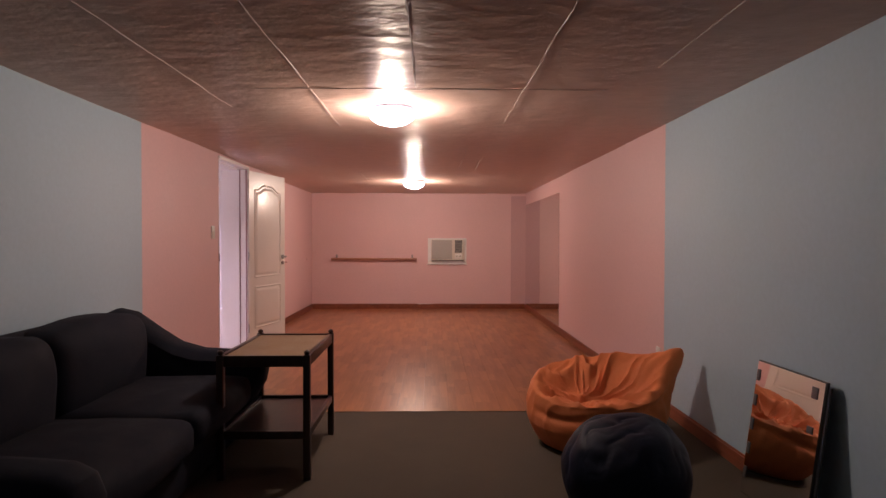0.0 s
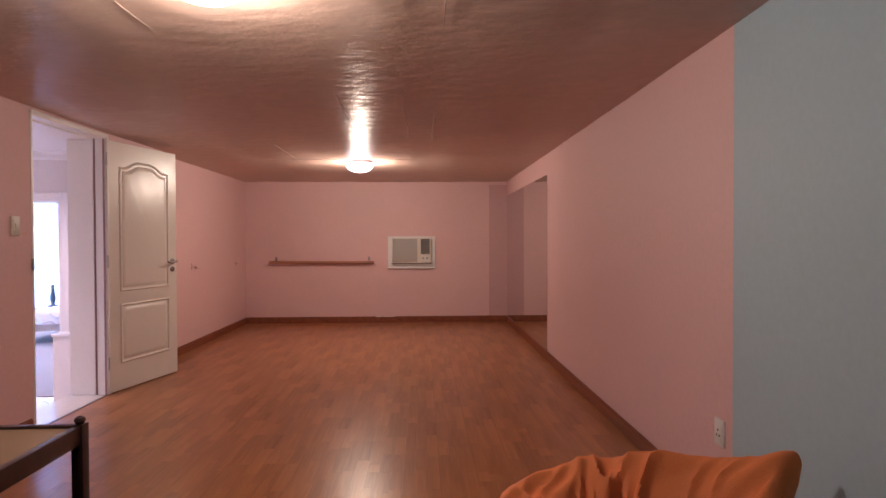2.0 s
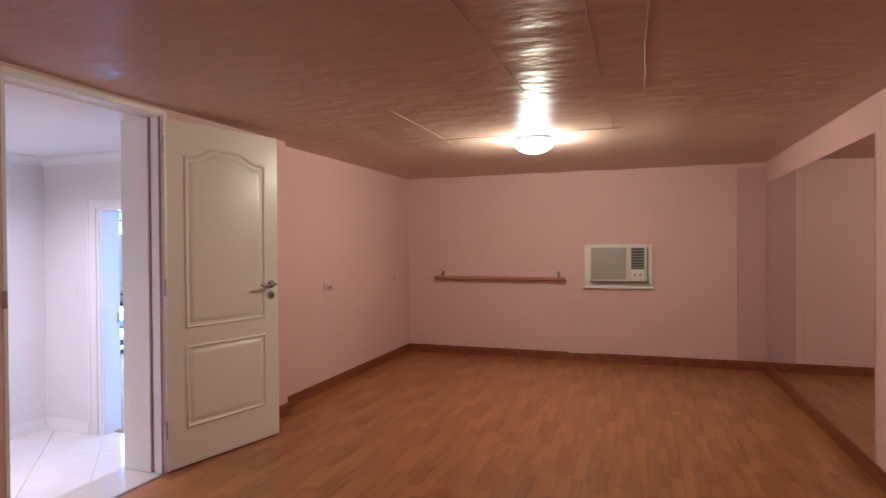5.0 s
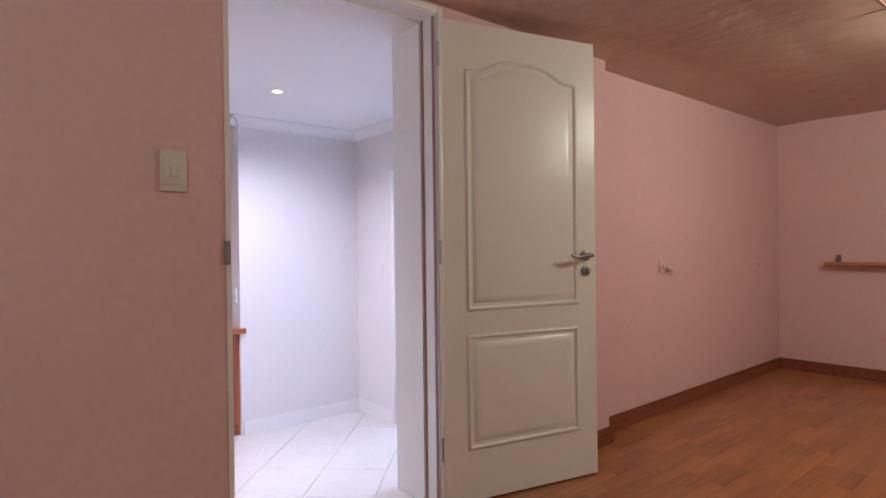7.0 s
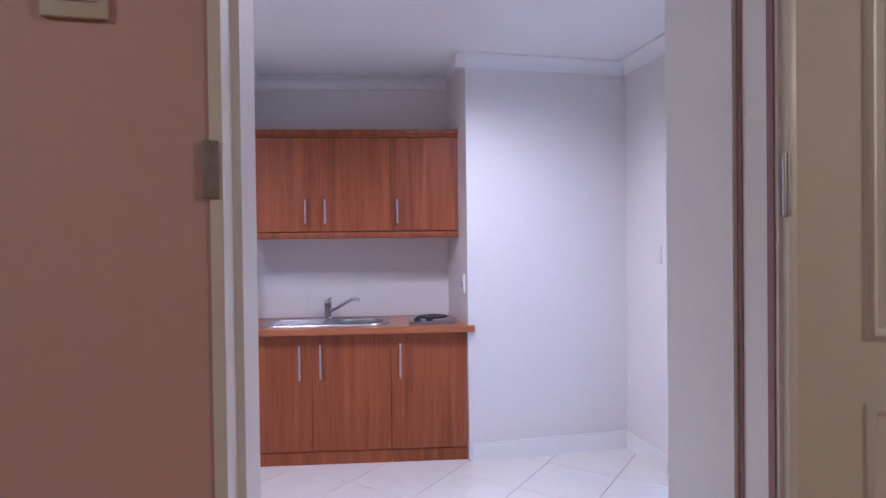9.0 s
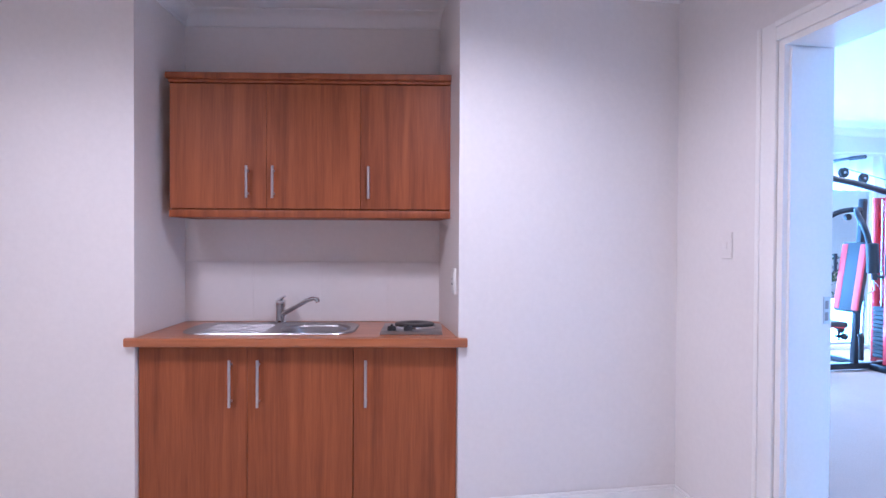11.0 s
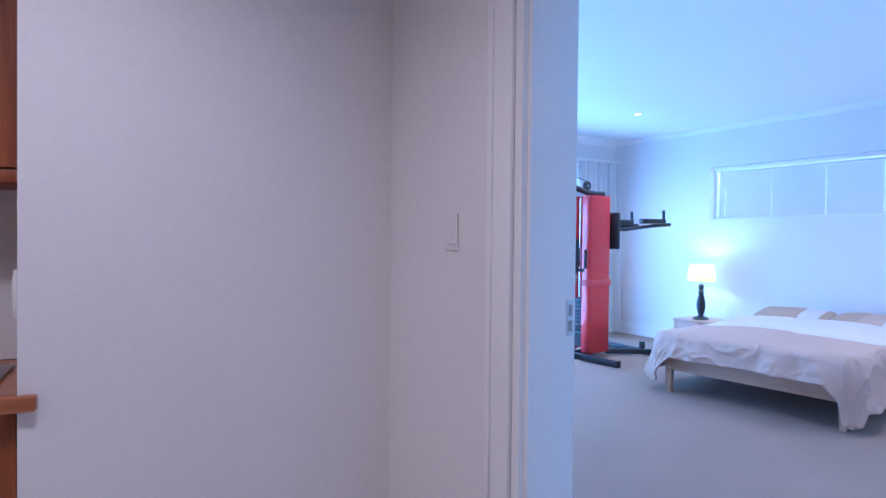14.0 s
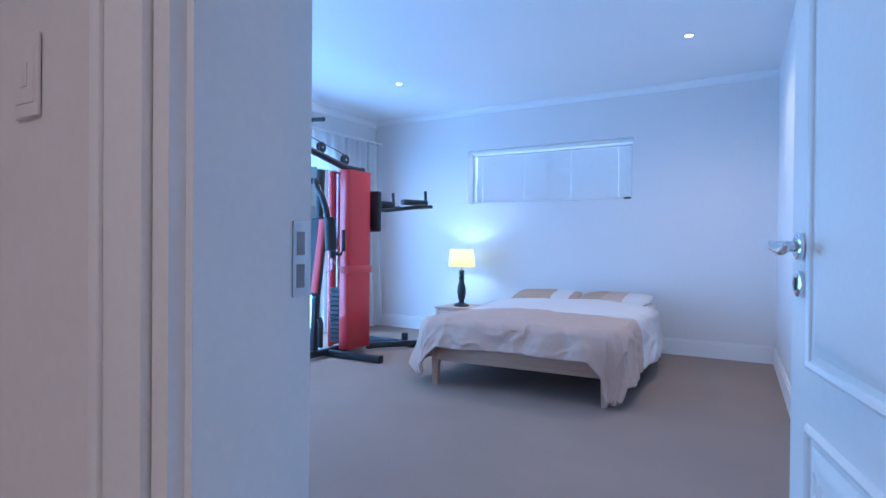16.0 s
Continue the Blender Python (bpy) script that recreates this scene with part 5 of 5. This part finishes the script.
def pillow(x, y, rz, blocks, label):
    t = thing("pillow", TURNED @ pose(x, y, FL + 0.50, 8, 0, rz), label, "pillow", "pillows on the bed")
    w, d, h = 0.66, 0.42, 0.085
    for x0, x1, m_ in blocks:
        bm = bmesh.new()
        nu, nv = 14, 16
        for sgn in (1, -1):
            g = []
            for j in range(nv + 1):
                v = -1 + 2 * j / nv
                row = []
                for i in range(nu + 1):
                    u = x0 + (x1 - x0) * i / nu
                    f = max(0, (1 - u ** 4)) ** 0.5 * max(0, (1 - v ** 4)) ** 0.5
                    pinch = 1 - 0.06 * (u * u) * (v * v)
                    z = sgn * h / 2 * f * (1 + 0.18 * noise.noise((u * 2 + x, v * 2, sgn))) + h / 2
                    row.append(bm.verts.new((u * w / 2 * pinch, v * d / 2 * pinch, z)))
                g.append(row)
            for r0, r1 in zip(g, g[1:]):
                for k in range(nu):
                    bm.faces.new((r0[k], r0[k + 1], r1[k + 1], r1[k]))
        bmesh.ops.remove_doubles(bm, verts=bm.verts, dist=0.0004)
        part("cover", bm, m_, t)


pillow(-5.32, 12.64, 3, ((-1, 0.25, LINEN_TAN), (0.25, 0.78, LINEN_WHITE), (0.78, 1, LINEN_TAN)), "pillow with tan and white blocks of cloth")
pillow(-4.66, 12.66, -4, ((-1, -0.25, LINEN_TAN), (-0.25, 0.35, LINEN), (0.35, 1, LINEN_WHITE)), "pillow with tan, beige and white blocks of cloth")


def nightstand():
    t = thing("nightstand", pose(-6.70, 12.62, FL + 0.004), "pale pine bedside table", "nightstand")
    w, d, h = 0.46, 0.42, 0.355
    part("top", B(-0.01, w + 0.01, -0.01, d, h - 0.022, h, bevel=0.004), PINE, t)
    for x in (0, w - 0.04):
        for y in (0, d - 0.05):
            part("leg", B(x, x + 0.04, y, y + 0.04, 0, h - 0.022, bevel=0.002), PINE, t)
    part("drawer_front", B(0.042, w - 0.042, 0.004, 0.022, h - 0.15, h - 0.026, bevel=0.002), PINE, t)
    part("side", B(0.004, 0.02, 0.04, d - 0.05, h - 0.16, h - 0.022), PINE, t)
    part("side", B(w - 0.02, w - 0.004, 0.04, d - 0.05, h - 0.16, h - 0.022), PINE, t)
    part("drawer_knob", lathe(bmesh.new(), [(0.0, -0.012), (0.014, -0.006), (0.014, 0.006), (0.0, 0.012)], 14, w / 2, -0.008), PINE, t).location = (0, 0, h - 0.09)


def bedside_lamp():
    t = thing("table_lamp", pose(-6.47, 12.80, FL + 0.360), "lit table lamp with turned black base and cream shade", "lamp")
    part("base", lathe(bmesh.new(), [(0.0, 0.0), (0.085, 0.0), (0.088, 0.012), (0.070, 0.026), (0.036, 0.038), (0.028, 0.055), (0.036, 0.075), (0.046, 0.12), (0.050, 0.17), (0.043, 0.225), (0.030, 0.27), (0.026, 0.30), (0.034, 0.312), (0.034, 0.325), (0.022, 0.335), (0.030, 0.36), (0.028, 0.40), (0.012, 0.41), (0.0, 0.41)], 28), BLACKSTEEL, t, "turned black wooden base")
    part("stem", tube(bmesh.new(), [(0, 0, 0.40), (0, 0, 0.50)], 0.008, 10), DARKMETAL, t)
    part("shade", lathe(bmesh.new(), [(0.150, 0.445), (0.148, 0.447), (0.128, 0.632), (0.126, 0.634)], 40), SHADE, t, "glowing cream fabric shade")
    b = part("bulb", lathe(bmesh.new(), [(0.0, 0.50), (0.016, 0.505), (0.03, 0.54), (0.028, 0.565), (0.0, 0.585)], 16), glow("lit_bulb", (1.0, 0.86, 0.55), 12.0), t)
    b.visible_shadow = False


nightstand()
bedside_lamp()


def home_gym():
    t = thing("home_gym", pose(-6.985, 11.3, FL + 0.004), "black and red multi-station home gym with weight stack", "exercise machine")

    def bar(name, pts, r=0.025, m_=BLACKSTEEL, label="", parent=None):
        return part(name, tube(bmesh.new(), pts, r, 12), m_, parent or t, label)

    def beam(name, a, b, s=0.05):
        a, b = Vector(a), Vector(b)
        d = (b - a)
        ob = part(name, B(-s / 2, s / 2, 0, d.length, -s / 2, s / 2, bevel=0.006), BLACKSTEEL, t)
        ob.matrix_basis = Matrix.Translation(a) @ d.to_track_quat("Y", "Z").to_matrix().to_4x4()
        return ob
    H = 1.73
    # base: long beam, cross feet and rear feet
    beam("base_beam", (0, -1.25, 0.045), (0, 0.42, 0.045), 0.06)
    for y, x0, x1 in ((-0.12, -0.62, 0.61), (-1.25, -0.35, 0.35), (0.72, -0.25, 0.75)):
        f = beam("foot", (x0, y, 0.035), (x1, y, 0.035), 0.058)
        for x in (x0, x1):
            part("rubber_cap", B(x - 0.012, x + 0.012, y - 0.034, y + 0.034, 0.003, 0.070, bevel=0.006), BLACKPLASTIC, t)
    beam("rear_beam", (0.12, 0.30, 0.045), (0.42, 0.74, 0.045), 0.055)
    beam("rear_post", (0.30, 0.70, 0.04), (0.30, 0.70, 0.14), 0.05)
    beam("rear_post", (0.62, 0.72, 0.04), (0.62, 0.72, 0.13), 0.05)
    # uprights
    beam("upright", (0, -0.30, 0.06), (0, -0.22, H - 0.02), 0.055)
    beam("upright", (0, 0.28, 0.06), (0, 0.28, H - 0.08), 0.055)
    bar("top_beam", [(0, -0.62, H + 0.18), (0, -0.35, H + 0.14), (0, 0.10, H + 0.045), (0, 0.26, H + 0.035), (0.02, 0.36, H + 0.035)], 0.032)
    for y, z in ((-0.45, H + 0.235), (-0.22, H + 0.185), (0.105, H + 0.115)):
        p = part("pulley", tube(bmesh.new(), [(-0.014, y, z), (-0.006, y, z), (0.006, y, z), (0.014, y, z)], [0.050, 0.044, 0.044, 0.050], 24), BLACKPLASTIC, t)
        part("axle", tube(bmesh.new(), [(-0.022, y, z), (0.022, y, z)], 0.012, 10), STEEL, p)
        part("pulley_bracket", B(-0.026, -0.018, y - 0.016, y + 0.016, z - 0.07, z + 0.02), BLACKSTEEL, p)
    bar("cable", [(0, -0.45, H + 0.282), (0, -0.22, H + 0.232), (0, 0.105, H + 0.162), (0, 0.15, H + 0.10)], 0.004, BLACKPLASTIC)
    bar("lat_bar", bow((-0.52, -0.62, 1.98), (-0.35, -0.58, 2.075), (-0.18, -0.58, 2.075), 6) + [(0.12, -0.58, 2.075)] + bow((0.13, -0.58, 2.075), (0.22, -0.58, 2.075), (0.33, -0.56, 2.07), 6), 0.014)
    part("lat_grip", tube(bmesh.new(), [(0.20, -0.578, 2.073), (0.345, -0.558, 2.07)], 0.019, 12), BLACKPLASTIC, t)
    # weight stack between guide rods
    for x in (-0.035, 0.055):
        bar("guide_rod", [(x, 0.05, 0.10), (x, 0.05, H - 0.02)], 0.011, CHROME)
    for k in range(12):
        part("weight_plate", B(-0.065, 0.058, -0.02, 0.13, 0.115 + k * 0.043, 0.153 + k * 0.043, bevel=0.004, seg=1), BLACKPLASTIC, t)
    bar("stack_stem", [(0.01, 0.05, 0.60), (0.01, 0.05, 0.82)], 0.012, CHROME)

    def shroud(x0, x1, y0, y1, r=0.03):
        """A tall channel of thin translucent plastic, open towards the stack."""
        bm = bmesh.new()
        out = 1 if x1 > 0 else -1
        xi, xo = (x0, x1) if out > 0 else (x1, x0)
        path = [(xi, y0)]
        for k in range(6):
            a = math.pi / 2 * k / 5
            path.append((xo - out * r + out * r * math.sin(a), y0 + r - r * math.cos(a)))
        for k in range(6):
            a = math.pi / 2 * k / 5
            path.append((xo - out * r + out * r * math.cos(a), y1 - r + r * math.sin(a)))
        path.append((xi, y1))
        zs = [0.055, 0.45, 0.455, 0.80, 0.805, 1.20, H]
        rows = [[bm.verts.new((x, y, z)) for x, y in path] for z in zs]
        for r0, r1 in zip(rows, rows[1:]):
            for k in range(len(path) - 1):
                bm.faces.new((r0[k], r0[k + 1], r1[k + 1], r1[k]))
        bm.faces.new(rows[-1])
        ob = part("shroud", bm, REDPLASTIC, t, "glossy translucent red plastic shroud")
        ob.modifiers.new("thickness", "SOLIDIFY").thickness = 0.004
    shroud(0.062, 0.172, -0.03, 0.305)
    shroud(-0.150, -0.068, 0.03, 0.305)
    part("shroud_band", B(0.064, 0.176, -0.034, 0.31, 0.765, 0.835, bevel=0.004), REDVINYL, t)
    # press arm, curved, with roller pads
    bar("press_arm", bow((0, -0.25, 1.60), (0.12, -0.47, 1.62), (0.24, -0.46, 1.44)) + bow((0.245, -0.458, 1.42), (0.285, -0.43, 1.30), (0.29, -0.38, 0.92)), 0.026)
    bar("press_arm", bow((0, -0.25, 1.60), (-0.12, -0.47, 1.62), (-0.24, -0.46, 1.44)) + bow((-0.245, -0.458, 1.42), (-0.285, -0.43, 1.30), (-0.29, -0.38, 0.92)), 0.026)
    for x in (0.285, -0.285):
        part("arm_pad", tube(bmesh.new(), [(x, -0.41, 1.27), (x, -0.41, 1.26), (x, -0.395, 0.99), (x, -0.395, 0.98)], [0.035, 0.052, 0.052, 0.035], 16), BLACKPLASTIC, t)
        bar("hand_grip", [(x, -0.38, 0.96), (x + 0.07, -0.35, 0.95), (x + 0.10, -0.35, 0.98), (x + 0.10, -0.35, 1.16)], 0.016)
    bar("chain_hook", [(0.20, -0.31, 0.98), (0.24, -0.33, 0.82), (0.18, -0.33, 0.78), (0.29, -0.34, 0.86), (0.22, -0.33, 0.92)], 0.007, CHROME)
    for x, z in ((0.12, 1.52), (0.06, 0.42), (0.10, 0.36)):
        k = part("adjusting_knob", tube(bmesh.new(), [(x, -0.53, z), (x + 0.03, -0.53, z)], 0.032, 14), BLACKPLASTIC, t)
    for z in (0.44, 0.36):
        hub = part("star_knob", tube(bmesh.new(), [(0.07, -0.56, z), (0.10, -0.56, z)], 0.016, 12), BLACKPLASTIC, t)
        for q in range(4):
            a = q * math.pi / 2
            part("lobe", tube(bmesh.new(), [(0.085, -0.56, z), (0.085, -0.56 + 0.040 * math.cos(a), z + 0.040 * math.sin(a))], [0.008, 0.012], 10), BLACKPLASTIC, hub)
    # padded back and seat

    def pad(name, m_pose, w, h, d):
        red = part(name, B(-w / 2, w / 2, -d, 0, 0, h, bevel=0.02, seg=3), BLACKPLASTIC, t, "black padded vinyl with red side panels")
        red.matrix_basis = m_pose
        for s in (-1, 1):
            part("red_panel", B(s * w / 2 * 0.98 - (0.075 if s > 0 else 0), s * w / 2 * 0.98 + (0.075 if s < 0 else 0), -d - 0.004, -0.008, 0.02, h - 0.02, bevel=0.010), REDVINYL, red)
    pad("back_pad", pose(0, -0.36, 0.58, -9), 0.29, 0.70, 0.06)
    pad("seat_pad", pose(0, -0.50, 0.50, 86), 0.28, 0.36, 0.06)
    beam("seat_post", (0, -0.68, 0.06), (0, -0.66, 0.46), 0.05)
    for x0 in (-0.22, 0.06):
        part("leg_roller", tube(bmesh.new(), [(x0, -0.98, 0.22), (x0 + 0.16, -0.98, 0.22)], 0.045, 16), BLACKPLASTIC, t)
        part("leg_roller", tube(bmesh.new(), [(x0, -0.90, 0.46), (x0 + 0.16, -0.90, 0.46)], 0.045, 16), BLACKPLASTIC, t)
    bar("leg_lever", [(0, -0.88, 0.48), (0, -0.96, 0.30), (0, -1.0, 0.16)], 0.022)
    bar("low_pulley_handle", [(0.08, -0.30, 0.12), (0.12, -0.34, 0.34), (0.10, -0.34, 0.38)], 0.024, BLACKPLASTIC)
    # dip station behind the stack
    part("dip_back_pad", B(-0.05, 0.235, 0.335, 0.39, 1.16, 1.56, bevel=0.02, seg=3), BLACKPLASTIC, t)
    part("dip_mount", B(-0.02, 0.10, 0.28, 0.34, 1.20, 1.50), BLACKSTEEL, t)
    for x0 in (0.17, -0.25):
        bar("dip_arm", [(x0, 0.36, 1.38), (x0 + 0.03, 0.50, 1.378), (x0 + 0.15, 0.80, 1.42), (x0 + 0.235, 1.03, 1.44)], 0.020)
        part("arm_rest", B(-0.05, 0.05, -0.16, 0.14, 0.0, 0.055, bevel=0.02, seg=3), BLACKPLASTIC, t).matrix_basis = Matrix.Translation((x0 + 0.165, 0.82, 1.445)) @ Matrix.Rotation(radians(-20), 4, "Z")
        bar("dip_grip", [(x0 + 0.20, 0.97, 1.44), (x0 + 0.195, 0.965, 1.60)], 0.016)


home_gym()

# ---------------------------------------------------------------- laminate planks and lobby tiles
PW, PL = 0.1935, 1.29
floor_room = thing("floor_laminate", pose(0, 0, 0), "reddish cherry laminate floor laid lengthwise", "floor", kind="structure")
rnd = random.Random(11)


def plank_mesh(w, y0, y1, seedv):
    """One laminate plank: three rows of staves, each stave a piece with its own tone."""
    r = random.Random(seedv)
    bm = bmesh.new()
    sw = w / 3
    for k in range(3):
        y = -r.uniform(0, 0.4)
        while y < PL:
            l = r.choice((0.30, 0.36, 0.43, 0.50))
            a, b = max(y, y0), min(y + l, y1)
            if b - a > 0.012:
                box(bm, k * sw + (0.0006 if k == 0 else 0.0001), (k + 1) * sw - (0.0006 if k == 2 else 0.0001), a + 0.0002, b - 0.0002, -0.012, 0.0)
            y += l
    me = bpy.data.meshes.new("plank")
    bm.to_mesh(me)
    bm.free()
    me.materials.append(LAMINATE)
    return me


whole = [plank_mesh(PW, 0, PL, 100 + k) for k in range(12)]
x, row = -2.08, 0
while x < XE:
    y = 3.976 - PL * ((row * 0.37) % 1)
    while y < YN:
        a, b = max(0.0, 3.976 - y), min(PL, YN - y)
        if b - a > 0.02:
            ob = new("plank", rnd.choice(whole) if b - a > PL - 0.001 else plank_mesh(PW, a, b, row))
            ob.parent = floor_room
            ob.location = (x, y, 0.002)
        y += PL
    x += PW
    row += 1
edge = tagged(part("carpet_edge", tube(bmesh.new(), [(XW + k * (XE - XW) / 40, 3.972 + 0.003 * math.sin(k * 1.7), 0.004) for k in range(41)], 0.005, 8), CARPET_DARK, None), "bound edge of the dark carpet", "trim", kind="structure")

lobby_floor = thing("floor_lobby", pose(0, 0, FL), "cream glazed floor tiles laid diagonally", "floor", kind="structure")
TS = 0.42
bm = B(-TS / 2 + 0.0018, TS / 2 - 0.0018, -TS / 2 + 0.0018, TS / 2 - 0.0018, -0.008, 0.0, bevel=0.0012, seg=1)
tile_mesh = bpy.data.meshes.new("tile")
bm.to_mesh(tile_mesh)
bm.free()
tile_mesh.materials.append(TILE)
turn = Matrix.Rotation(radians(45), 4, "Z")
for i in range(-9, 10):
    for j in range(-9, 10):
        c = turn @ Vector((i * TS, j * TS, 0)) + Vector((-3.55, 5.75, 0))
        if -4.85 < c.x < -2.1 and 3.2 < c.y < 7.72:
            ob = new("tile", tile_mesh)
            ob.parent = lobby_floor
            ob.matrix_basis = Matrix.Translation(c) @ turn @ Matrix.Rotation(rnd.choice((0, 90, 180, 270)) * math.pi / 180, 4, "Z")
